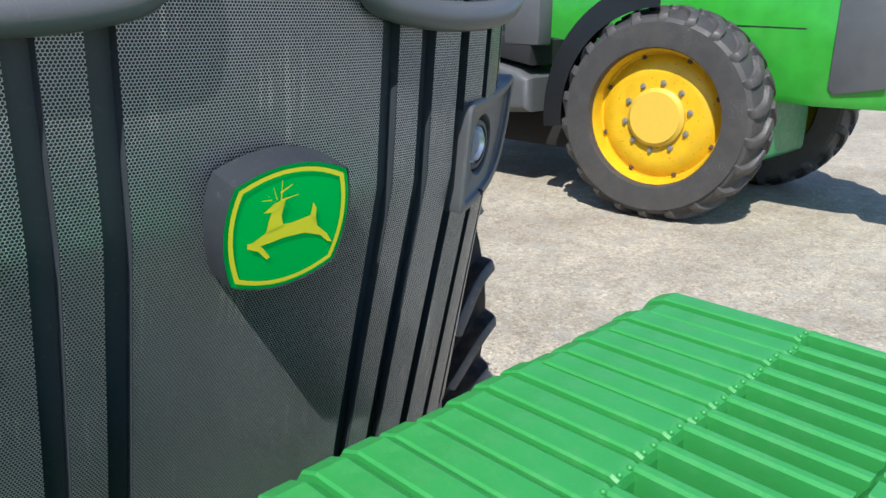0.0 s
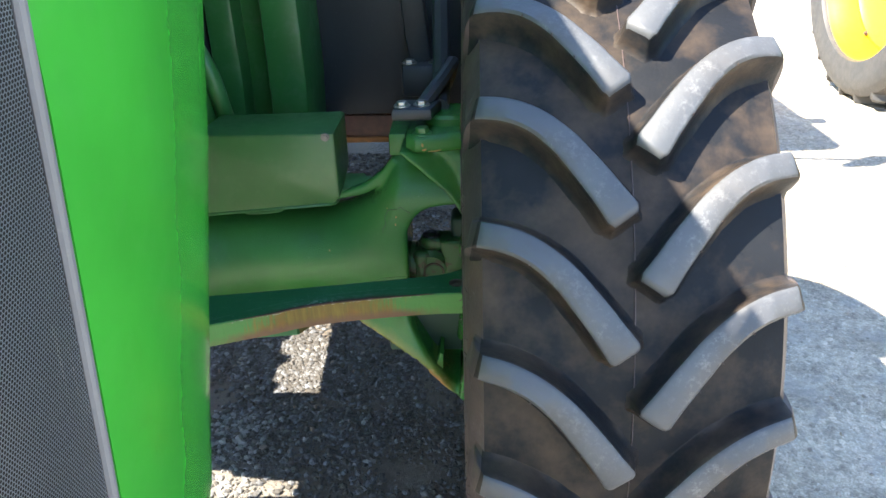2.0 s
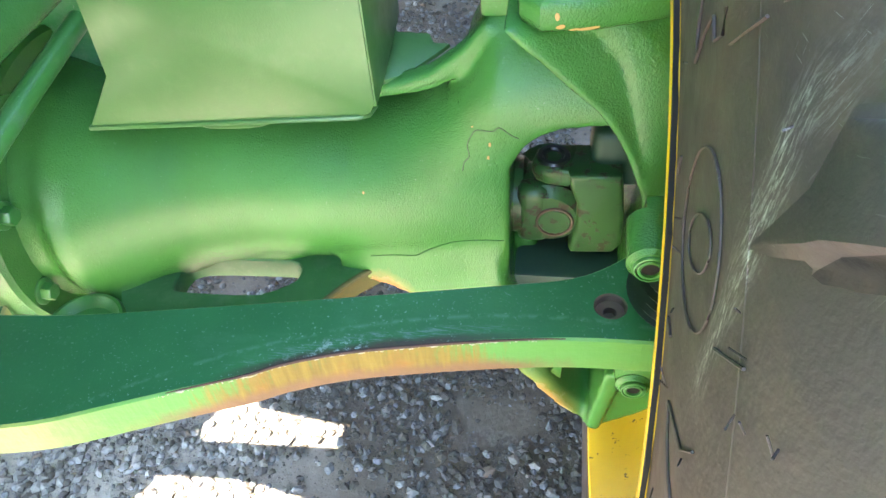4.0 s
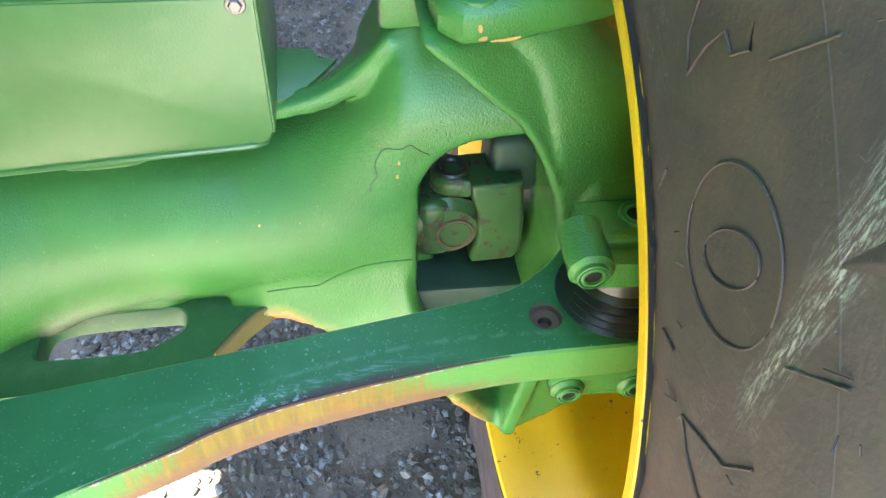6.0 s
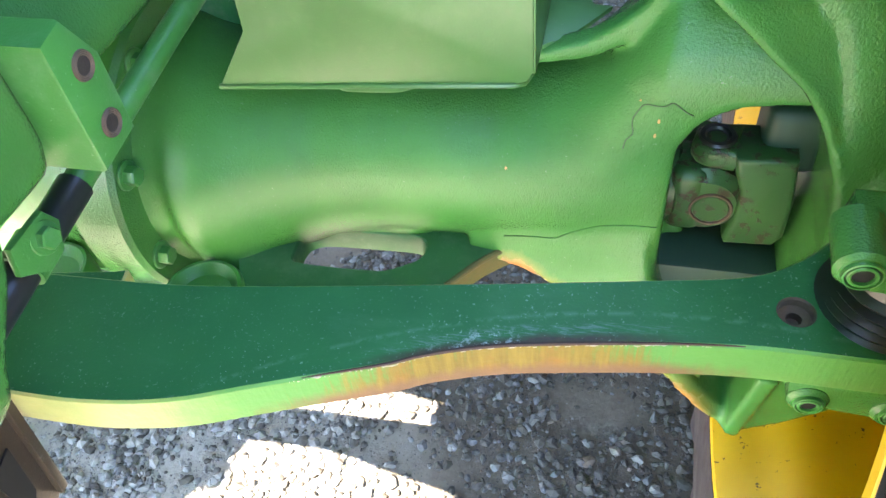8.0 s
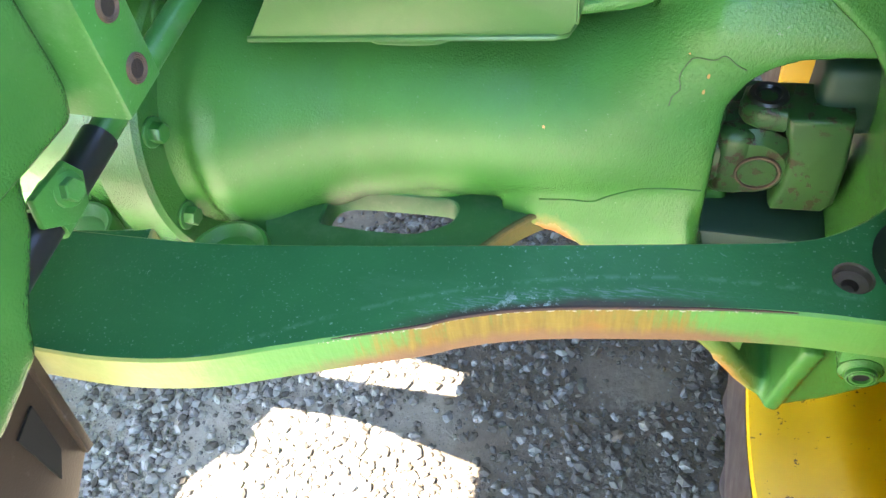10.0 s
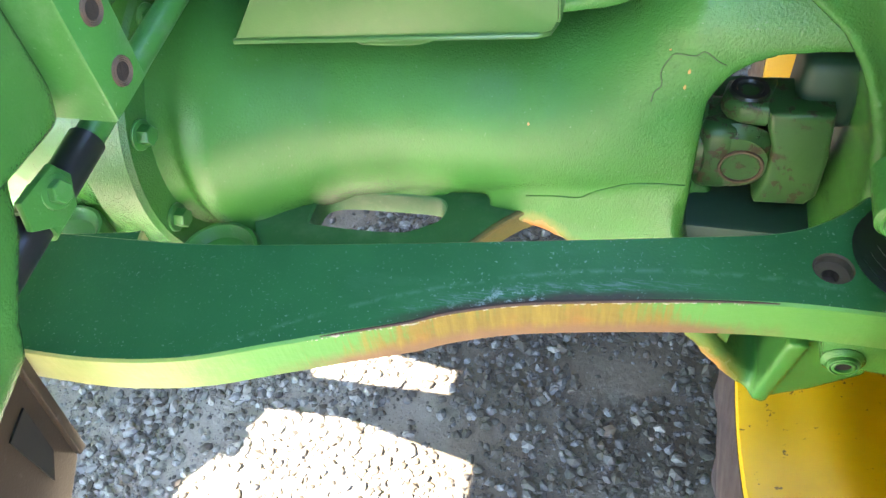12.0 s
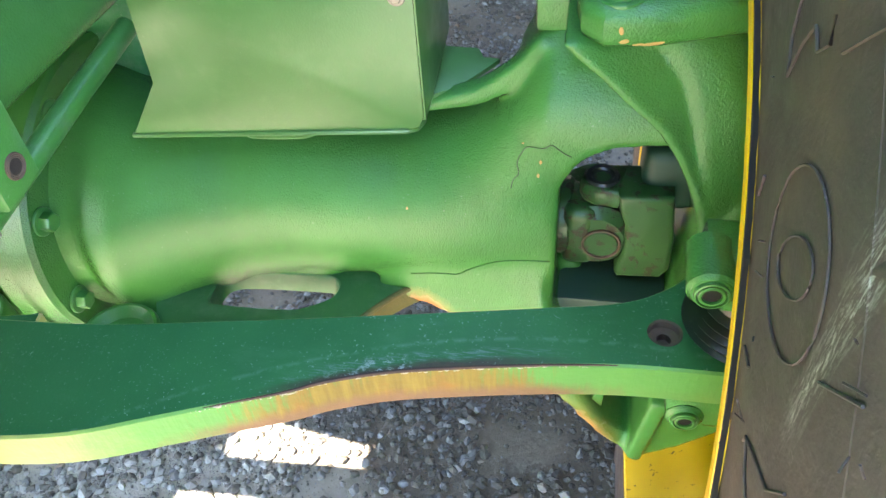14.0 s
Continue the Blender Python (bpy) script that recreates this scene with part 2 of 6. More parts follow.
def rubber(name, a, b, stain, amount, spec=0.5, chalky=0.5, scuffed=False):
    m = Mat(name)
    col = m.mix(m.noise(12, 4), a, b)
    col = m.mix(m.math("MULTIPLY", m.ramp(m.noise(7, 5, 0.65), [(0.45, 0.0), (0.75, 1.0)]), amount), col, stain)
    chalk = m.math("MULTIPLY", m.ramp(m.noise(70, 5, 0.8), [(0.52, 0.0), (0.68, 1.0)]), m.ramp(m.noise(4.5, 3, 0.6), [(0.52, 0.0), (0.68, 1.0)]))
    col = m.mix(m.math("MULTIPLY", chalk, chalky), col, (0.22, 0.215, 0.21))
    if scuffed:
        # rubbed streak across the shoulder of the sidewall, with loose scratches beside it
        x, y, z = m.xyz()
        wander = m.math("MULTIPLY", m.math("SUBTRACT", m.noise(14, 4, 0.6), 0.5), 0.030)
        off = m.math("ABSOLUTE", m.math("ADD", m.math("SUBTRACT", y, 1.086), wander))
        high = m.ramp(m.math("SUBTRACT", z, 0.4), [(0.66, 0.0), (0.72, 1.0), (0.84, 1.0), (0.90, 0.0)])
        grain = m.ramp(m.noise(1, 5, 0.8, stretch=(60, 420, 70)), [(0.48, 0.0), (0.62, 1.0)])
        streak = m.math("MULTIPLY", m.math("MULTIPLY", m.ramp(m.math("MULTIPLY", off, 10.0), [(0.0, 1.0), (0.04, 0.55), (0.16, 0.0)]), high), grain)
        col = m.mix(m.math("MULTIPLY", streak, 0.95), col, (0.42, 0.41, 0.40))
        for stretch, lo in (((40, 900, 50), 0.70), ((40, 60, 900), 0.71)):
            line = m.math("MULTIPLY", m.ramp(m.noise(1, 2, 0.5, stretch=stretch), [(lo, 0.0), (lo + 0.02, 1.0)]), m.ramp(m.noise(9, 3), [(0.5, 0.0), (0.6, 0.5)]))
            col = m.mix(line, col, (0.24, 0.235, 0.23))
    m.bump(m.noise(190, 4), 0.35, 0.0015)
    return m.set(col, m.ramp(m.noise(20, 3), [(0.3, 0.45), (0.7, 0.62)]), 0, 0, spec)


tyre_rubber = rubber("tyre_rubber", (0.039, 0.0295, 0.033), (0.067, 0.051, 0.052), (0.138, 0.088, 0.063), 0.75, 0.38, scuffed=True)
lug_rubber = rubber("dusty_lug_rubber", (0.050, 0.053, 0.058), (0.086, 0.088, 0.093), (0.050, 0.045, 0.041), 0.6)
# near-black on tread floor and lug flanks, far below the lug tops
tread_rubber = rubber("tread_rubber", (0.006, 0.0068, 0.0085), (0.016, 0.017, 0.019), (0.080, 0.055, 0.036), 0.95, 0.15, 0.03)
far_rubber = rubber("far_tyre_rubber", (0.036, 0.035, 0.035), (0.056, 0.054, 0.052), (0.08, 0.07, 0.06), 0.5)


def plastic(name, col, rough=0.5, bump=0.25):
    m = Mat(name)
    c = m.mix(m.noise(8, 5), col, tuple(v * 1.5 for v in col))
    c = m.mix(m.math("MULTIPLY", m.ramp(m.noise(90, 5, 0.7), [(0.6, 0.0), (0.75, 1.0)]), 0.15), c, (0.3, 0.3, 0.3))
    m.bump(m.noise(500, 2), bump, 0.001)
    return m.set(c, rough)


black_plastic = plastic("black_plastic", (0.024, 0.027, 0.030), 0.45)
bezel_plastic = plastic("grey_black_plastic", (0.066, 0.069, 0.074), 0.42)
gutter_plastic = plastic("gutter_plastic", (0.030, 0.037, 0.044), 0.5)
badge_surround = plastic("blue_black_plastic", (0.026, 0.029, 0.034), 0.36)
grey_plastic = plastic("grey_tank_plastic", (0.062, 0.065, 0.068), 0.5)
brown_metal = plastic("brown_black_bracket", (0.026, 0.019, 0.014), 0.3)
black_rubber = plastic("black_rubber", (0.012, 0.012, 0.012), 0.35, 0.1)
mudguard_black = plastic("mudguard_black", (0.007, 0.008, 0.009), 0.4)
# black of seams; also stands for shade in gaps, holes and under bodies
seam_and_shade = plastic("seam_and_shade_black", (0.010, 0.010, 0.011), 0.8)


def grille():
    """Black perforated sheet: a staggered grid of small round holes, scuffed to bright wire in places."""
    m = Mat("perforated_grille")
    uv = m.co.outputs["UV"]
    dist = []
    for off in (0.0, 0.5):
        mp = m.t.nodes.new("ShaderNodeMapping")
        mp.inputs["Scale"].default_value = (1 / 0.0034, 1 / 0.0059, 1)
        mp.inputs["Location"].default_value = (off, off, 0)
        m.link(uv, mp.inputs[0])
        fr = m.t.nodes.new("ShaderNodeVectorMath")
        fr.operation = "FRACTION"
        m.link(mp.outputs[0], fr.inputs[0])
        sc = m.t.nodes.new("ShaderNodeVectorMath")
        sc.operation = "MULTIPLY_ADD"
        sc.inputs[1].default_value = (1.0, 1.74, 0)
        sc.inputs[2].default_value = (-0.5, -0.87, 0)
        m.link(fr.outputs[0], sc.inputs[0])
        ln = m.t.nodes.new("ShaderNodeVectorMath")
        ln.operation = "LENGTH"
        m.link(sc.outputs[0], ln.inputs[0])
        dist.append(ln.outputs["Value"])
    hole = m.ramp(m.math("MINIMUM", dist[0], dist[1]), [(0.35, 0.0), (0.43, 1.0)])
    wire = m.mix(m.noise(5, 5, 0.6), (0.23, 0.270, 0.305), (0.52, 0.585, 0.645))
    lines = m.ramp(m.noise(1, 2, 0.5, "UV", (170, 5, 1)), [(0.54, 0.0), (0.58, 1.0)])
    patch = m.ramp(m.noise(1, 3, 0.6, "UV", (14, 5, 1)), [(0.565, 0.0), (0.63, 1.0)])
    wire = m.mix(m.math("MULTIPLY", m.math("MULTIPLY", lines, patch), 0.6), wire, (0.70, 0.71, 0.72))
    m.bump(hole, 1.0, 0.005)
    return m.set(m.mix(hole, (0.003, 0.004, 0.005), wire), 0.34, m.math("MULTIPLY", hole, 0.85))


grille_mesh = grille()


def flat(name, col, rough=0.4, metal=0.0, grain=0.15):
    m = Mat(name)
    c = m.mix(m.math("MULTIPLY", m.noise(35, 4), grain * 2), col, tuple(v * 0.7 for v in col))
    m.bump(m.noise(240, 2), 0.08, 0.001)
    return m.set(c, rough, metal)


badge_green = flat("badge_green", (0.0, 0.47, 0.070), 0.25, 0, 0.03)
badge_yellow = flat("badge_yellow", (0.80, 0.72, 0.03), 0.3, 0, 0.03)
line_steel = flat("scuffed_black_line", (0.030, 0.031, 0.036), 0.34, 0.4, 0.4)
steel = flat("dark_steel", (0.20, 0.19, 0.18), 0.42, 0.8)
zinc = flat("dull_zinc", (0.45, 0.44, 0.40), 0.38, 0.8)
red_hole = rust("rusty_thread", (0.125, 0.078, 0.050), (0.045, 0.030, 0.024))
# dark for parts deep in the fork: their shade is in the colour
recess_shade_green = flat("recess_shaded_green", (0.016, 0.050, 0.030), 0.55)
# black bead rubber; also stands for shade in screw wells and bracket slot
bead_and_recess_black = flat("bead_and_recess_black", (0.003, 0.003, 0.003), 0.9)
dull_rust = rust("dull_rust_fleck", (0.46, 0.27, 0.085), (0.34, 0.20, 0.06))
bare_steel = flat("chipped_bare_edge", (0.36, 0.33, 0.28), 0.55)
trim_grey = plastic("scuffed_grey_trim", (0.11, 0.112, 0.118), 0.5)
dark_seam = flat("dark_seam", (0.022, 0.075, 0.02), 0.6)
orange_rust = rust("orange_rust", (0.55, 0.22, 0.05), (0.32, 0.12, 0.04))
hub_yellow = flat("hub_cap_yellow", (0.62, 0.42, 0.05), 0.45)

glass_m = Mat("lamp_glass")
glass_m.set((0.80, 0.87, 0.97), 0.14)
glass_m.b.inputs["Transmission Weight"].default_value = 0.8
lamp_glass = glass_m.m
reflector = flat("lamp_reflector", (0.75, 0.78, 0.85), 0.15, 1.0, 0.02)
cab_glass_m = Mat("tinted_glass")
cab_glass = cab_glass_m.set((0.02, 0.03, 0.03), 0.08)


def uj_paint():
    m = Mat("shaded_chipped_joint_paint")
    # green darkened for shade inside the fork; brown chips lie over it
    g = m.mix(m.noise(12, 3), (0.012, 0.042, 0.015), (0.038, 0.115, 0.030))
    c = m.math("MULTIPLY", m.math("MULTIPLY", m.ramp(m.noise(75, 5, 0.66), [(0.54, 0.0), (0.57, 1.0)]), m.ramp(m.noise(18, 3), [(0.38, 0.0), (0.48, 1.0)])), 0.9)
    m.bump(c, 0.4, 0.002)
    return m.set(m.mix(c, g, (0.040, 0.025, 0.015)), 0.34, None, None, 0.3)


joint_paint = uj_paint()


def ground_material():
    """Crushed grey gravel, coloured darker under the machine for its shade, passing into pale packed dust in the yard.
    """
    m = Mat("gravel_yard")
    x, y, z = m.xyz()
    peb = m.voronoi(55, "F1", 1.0, out="Color")
    dist = m.voronoi(55)
    fine = m.voronoi(170, "F1", 1.0, out="Color")
    sep = m.t.nodes.new("ShaderNodeSeparateColor")
    m.link(peb, sep.inputs[0])
    sep2 = m.t.nodes.new("ShaderNodeSeparateColor")
    m.link(fine, sep2.inputs[0])
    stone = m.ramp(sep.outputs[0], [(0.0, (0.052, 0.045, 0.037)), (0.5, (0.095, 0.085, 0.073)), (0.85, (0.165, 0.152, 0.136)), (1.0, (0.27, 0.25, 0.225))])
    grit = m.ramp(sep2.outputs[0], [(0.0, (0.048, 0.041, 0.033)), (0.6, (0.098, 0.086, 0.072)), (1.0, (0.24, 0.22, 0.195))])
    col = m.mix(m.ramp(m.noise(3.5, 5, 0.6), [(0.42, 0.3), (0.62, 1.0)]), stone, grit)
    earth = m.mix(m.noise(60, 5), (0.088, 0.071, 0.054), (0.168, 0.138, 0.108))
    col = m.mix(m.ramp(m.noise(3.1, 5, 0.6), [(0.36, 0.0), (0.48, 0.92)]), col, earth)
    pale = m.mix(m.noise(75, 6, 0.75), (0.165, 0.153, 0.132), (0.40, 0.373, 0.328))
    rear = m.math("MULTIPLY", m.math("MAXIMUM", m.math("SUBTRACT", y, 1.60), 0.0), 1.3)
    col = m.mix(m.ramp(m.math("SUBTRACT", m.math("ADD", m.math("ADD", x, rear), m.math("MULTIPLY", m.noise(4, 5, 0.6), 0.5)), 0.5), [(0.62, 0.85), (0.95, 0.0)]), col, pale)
    yard = m.mix(m.ramp(m.noise(0.8, 7, 0.7), [(0.38, 0.0), (0.62, 1.0)]), (0.27, 0.228, 0.178), (0.43, 0.375, 0.305))
    yard = m.mix(m.math("MULTIPLY", m.ramp(m.noise(9, 6, 0.75), [(0.48, 0.0), (0.62, 1.0)]), 0.7), yard, (0.22, 0.19, 0.155))
    yard = m.mix(m.math("MULTIPLY", m.ramp(m.noise(60, 5, 0.75), [(0.5, 0.0), (0.66, 1.0)]), 0.6), yard, (0.50, 0.46, 0.40))
    yard = m.mix(m.math("MULTIPLY", m.ramp(m.noise(130, 3, 0.7), [(0.60, 0.0), (0.68, 1.0)]), 0.75), yard, (0.13, 0.115, 0.095))
    fleck = m.ramp(sep.outputs[1], [(0.0, 0.62), (0.5, 0.95), (0.9, 1.12), (1.0, 1.35)])
    yard = m.mix(0.75, yard, m.mix(1.0, yard, fleck, "MULTIPLY"))
    fleck2 = m.ramp(sep2.outputs[1], [(0.0, 0.70), (0.6, 1.0), (1.0, 1.30)])
    yard = m.mix(0.7, yard, m.mix(1.0, yard, fleck2, "MULTIPLY"))
    yard = m.mix(m.ramp(m.noise(2.2, 6, 0.7), [(0.52, 0.0), (0.64, 0.45)]), yard, (0.19, 0.162, 0.125))
    yard = m.mix(m.ramp(m.noise(5, 6, 0.7), [(0.50, 0.0), (0.60, 0.5)]), yard, (0.285, 0.272, 0.255))
    yard = m.mix(m.ramp(m.noise(28, 5, 0.75), [(0.58, 0.0), (0.66, 0.55)]), yard, (0.47, 0.44, 0.39))
    yard = m.mix(1.0, yard, (1.12, 1.13, 1.08), "MULTIPLY")
    # footprint of the machine, where the gravel carries its shade as colour
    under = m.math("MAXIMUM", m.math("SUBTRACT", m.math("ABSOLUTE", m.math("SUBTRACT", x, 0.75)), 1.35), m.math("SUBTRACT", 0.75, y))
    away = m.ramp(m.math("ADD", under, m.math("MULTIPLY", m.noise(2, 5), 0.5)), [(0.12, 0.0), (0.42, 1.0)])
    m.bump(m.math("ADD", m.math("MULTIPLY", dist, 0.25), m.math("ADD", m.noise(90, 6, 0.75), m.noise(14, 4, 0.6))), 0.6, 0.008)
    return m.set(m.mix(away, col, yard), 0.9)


gravel = ground_material()


def stone_material(name="loose_gravel_stone", tint=None):
    m = Mat(name)
    geo = m.t.nodes.new("ShaderNodeNewGeometry")
    c = m.ramp(geo.outputs["Random Per Island"], [(0.0, (0.034, 0.030, 0.025)), (0.55, (0.068, 0.064, 0.060)), (0.78, (0.105, 0.106, 0.110)), (0.93, (0.17, 0.175, 0.185)), (0.985, (0.27, 0.265, 0.25)), (1.0, (0.17, 0.11, 0.07))])
    c = m.mix(m.math("MULTIPLY", m.noise(90, 4), 0.5), c, (0.085, 0.072, 0.056))
    if tint:
        c = m.mix(0.8, c, m.mix(geo.outputs["Random Per Island"], tint, tuple(v * 1.6 for v in tint)))
    m.bump(m.noise(220, 3), 0.4, 0.001)
    return m.set(c, 0.85)


stones = stone_material()
yard_stones = stone_material("pale_yard_stone", (0.27, 0.235, 0.19))
pale_stones = stone_material("pale_crushed_stone", (0.17, 0.165, 0.155))


# ---------------------------------------------------------------- mesh helpers
def thing(name, loc, label, category, group=""):
    ob = new(name)
    ob.location = loc
    ob.empty_display_size = 0.05
    return tagged(ob, label, category, group)


def finish(bm, smooth=True, angle=35):
    bmesh.ops.recalc_face_normals(bm, faces=bm.faces)
    for f in bm.faces:
        f.smooth = smooth
    if smooth:
        lim = radians(angle)
        for e in bm.edges:
            if len(e.link_faces) == 2 and e.calc_face_angle(0) > lim:
                e.smooth = False


def part(name, bm, mats, parent, label="", angle=35, smooth=True, kind=""):
    """One mesh object, built in world coordinates, under a thing or a part."""
    finish(bm, smooth, angle)
    me = bpy.data.meshes.new(name)
    bm.to_mesh(me)
    bm.free()
    for m in mats if isinstance(mats, (list, tuple)) else (mats,):
        me.materials.append(m)
    ob = new(name, me)
    if parent is not None:
        ob.parent = parent
        if parent.type == "EMPTY":
            ob.matrix_parent_inverse = Matrix.Translation(-parent.location)
    return tagged(ob, label, "", "", kind)


def box(bm, lo, hi, bevel=0.0, seg=2, m=None, mat=0):
    lo, hi = Vector(lo), Vector(hi)
    r = bmesh.ops.create_cube(bm, size=1, matrix=Matrix.Translation((lo + hi) / 2) @ Matrix.Diagonal((*(hi - lo), 1)))
    vs = r["verts"]
    if bevel:
        es = list({e for v in vs for e in v.link_edges})
        out = bmesh.ops.bevel(bm, geom=es, offset=bevel, segments=seg, affect="EDGES", profile=0.5)
        vs = list({v for f in out["faces"] for v in f.verts} | {v for v in vs if v.is_valid})
    if m is not None:
        bmesh.ops.transform(bm, matrix=m, verts=vs)
    for f in {f for v in vs for f in v.link_faces}:
        f.material_index = mat
    return vs


def cyl(bm, a, b, r, r2=None, seg=24, bevel=0.0, mat=0):
    """A cylinder or cone from a to b with chamfered ends."""
    a, b = Vector(a), Vector(b)
    r2 = r if r2 is None else r2
    d = b - a
    rot = d.to_track_quat("Z", "Y").to_matrix().to_4x4()
    prof = [(0, 0.0), (r - bevel, 0.0), (r, bevel), (r2, d.length - bevel), (r2 - bevel, d.length), (0, d.length)] if bevel else [(0, 0.0), (r, 0.0), (r2, d.length), (0, d.length)]
    return revolve(bm, prof, seg, Matrix.Translation(a) @ rot, mat)


def revolve(bm, prof, seg, m=Matrix(), mat=0, close=False):
    """Turn a profile of (radius, height) about z."""
    rings = []
    for r, h in prof:
        if r < 1e-6:
            rings.append([bm.verts.new(m @ Vector((0, 0, h)))])
        else:
            rings.append([bm.verts.new(m @ Vector((r * math.cos(2 * math.pi * i / seg), r * math.sin(2 * math.pi * i / seg), h))) for i in range(seg)])
    pairs = list(zip(rings, rings[1:]))
    if close:
        pairs.append((rings[-1], rings[0]))
    for p, q in pairs:
        for i in range(seg):
            j = (i + 1) % seg
            vs = [p[i % len(p)], p[j % len(p)], q[j % len(q)], q[i % len(q)]]
            vs = list(dict.fromkeys(vs))
            if len(vs) > 2:
                bm.faces.new(vs).material_index = mat
    return [v for ring in rings for v in ring]


def prism(bm, poly, axis, d0, d1, bevel=0.0, mat=0, m=None, seg=2):
    """A flat outline pushed along an axis. poly: the two other coordinates, in x, y, z order."""
    def at(p, d):
        c = list(p)
        c.insert(axis, d)
        return Vector(c)
    lo = [bm.verts.new(at(p, d0)) for p in poly]
    hi = [bm.verts.new(at(p, d1)) for p in poly]
    fs = [bm.faces.new(lo), bm.faces.new(hi)]
    n = len(poly)
    for i in range(n):
        fs.append(bm.faces.new((lo[i], lo[(i + 1) % n], hi[(i + 1) % n], hi[i])))
    for f in fs:
        f.material_index = mat
    vs = lo + hi
    if bevel:
        bmesh.ops.recalc_face_normals(bm, faces=fs)
        es = list({e for f in fs[:2] for e in f.edges})
        out = bmesh.ops.bevel(bm, geom=es, offset=bevel, segments=seg, affect="EDGES", profile=0.5)
        vs = list({v for f in out["faces"] for v in f.verts} | {v for v in vs if v.is_valid})
    if m is not None:
        bmesh.ops.transform(bm, matrix=m, verts=vs)
    return vs


def loft(bm, rings, cap=True, mat=0):
    vr = [[bm.verts.new(p) for p in ring] for ring in rings]
    n = len(vr[0])
    for a, b in zip(vr, vr[1:]):
        for i in range(n):
            bm.faces.new((a[i], a[(i + 1) % n], b[(i + 1) % n], b[i])).material_index = mat
    if cap:
        bm.faces.new(vr[0][::-1]).material_index = mat
        bm.faces.new(vr[-1]).material_index = mat
    return [v for r in vr for v in r]


def tube(bm, pts, r, seg=12, mat=0):
    """A round bar along a line of points."""
    pts = [Vector(p) for p in pts]
    rings = []
    for i, p in enumerate(pts):
        d = (pts[min(i + 1, len(pts) - 1)] - pts[max(i - 1, 0)]).normalized()
        q = d.to_track_quat("Z", "Y").to_matrix()
        rr = r[i] if isinstance(r, (list, tuple)) else r
        rings.append([p + q @ Vector((rr * math.cos(2 * math.pi * k / seg), rr * math.sin(2 * math.pi * k / seg), 0)) for k in range(seg)])
    return loft(bm, rings, True, mat)


def smooth_line(pts, n=8):
    """Points on a smooth curve through pts."""
    pts = [Vector(p) for p in pts]
    out = []
    for i in range(len(pts) - 1):
        p0, p1, p2, p3 = pts[max(i - 1, 0)], pts[i], pts[i + 1], pts[min(i + 2, len(pts) - 1)]
        for k in range(n):
            t = k / n
            out.append(0.5 * ((2 * p1) + (p2 - p0) * t + (2 * p0 - 5 * p1 + 4 * p2 - p3) * t * t + (3 * p1 - p0 - 3 * p2 + p3) * t ** 3))
    out.append(pts[-1])
    return out


def cast(ob, voxel=0.006, rounds=6):
    """Melt the pieces of a casting into one skin with soft fillets."""
    r = ob.modifiers.new("melt", "REMESH")
    r.mode, r.voxel_size, r.use_smooth_shade = "VOXEL", voxel, True
    s = ob.modifiers.new("soften", "SMOOTH")
    s.factor, s.iterations = 0.5, rounds
    return ob


def hexbolt(bm, at, d, r=0.011, h=0.010, washer=True, mat=0):
    """A hexagonal bolt head on a washer."""
    at, d = Vector(at), Vector(d).normalized()
    if washer:
        cyl(bm, at - d * 0.002, at + d * 0.003, r * 1.45, None, 20, 0.0008, mat)
    cyl(bm, at, at + d * h, r, r * 0.97, 6, 0.0012, mat)


def socket(bm, at, d, r=0.014, mat=0, mat_in=1):
    """A recessed socket screw: a ring with a hexagonal well, its floor coloured dark for shade."""
    at, d = Vector(at), Vector(d).normalized()
    rot = Matrix.Translation(at) @ d.to_track_quat("Z", "Y").to_matrix().to_4x4()
    revolve(bm, [(r * 0.84, 0.0008), (r * 0.90, 0.0040), (r * 1.0, 0.0035), (r * 1.04, -0.002)], 32, rot, mat)
    revolve(bm, [(0, 0.0008), (r * 0.86, 0.0008)], 32, rot, mat_in)
    revolve(bm, [(r * 0.55, 0.0014), (r * 0.58, 0.0042), (r * 0.72, 0.0044), (r * 0.78, 0.0036), (r * 0.79, 0.0)], 32, rot, mat)
    revolve(bm, [(0, 0.0016), (r * 0.57, 0.0016)], 6, rot, mat_in)


axle_paint = cast_rusted()


def on_skin(ob, pts, start, d, lift=0.0):
    """Lay points on the finished skin of a casting, seen along direction d from distance start."""
    bpy.context.view_layer.update()
    ev = ob.evaluated_get(bpy.context.evaluated_depsgraph_get())
    out = []
    d = Vector(d).normalized()
    inv = ob.matrix_world.inverted()
    for p in pts:
        hit, loc, nrm, idx = ev.ray_cast(inv @ (Vector(p) - d * start), d)
        out.append((ob.matrix_world @ loc) + nrm * lift if hit else Vector(p))
    return out


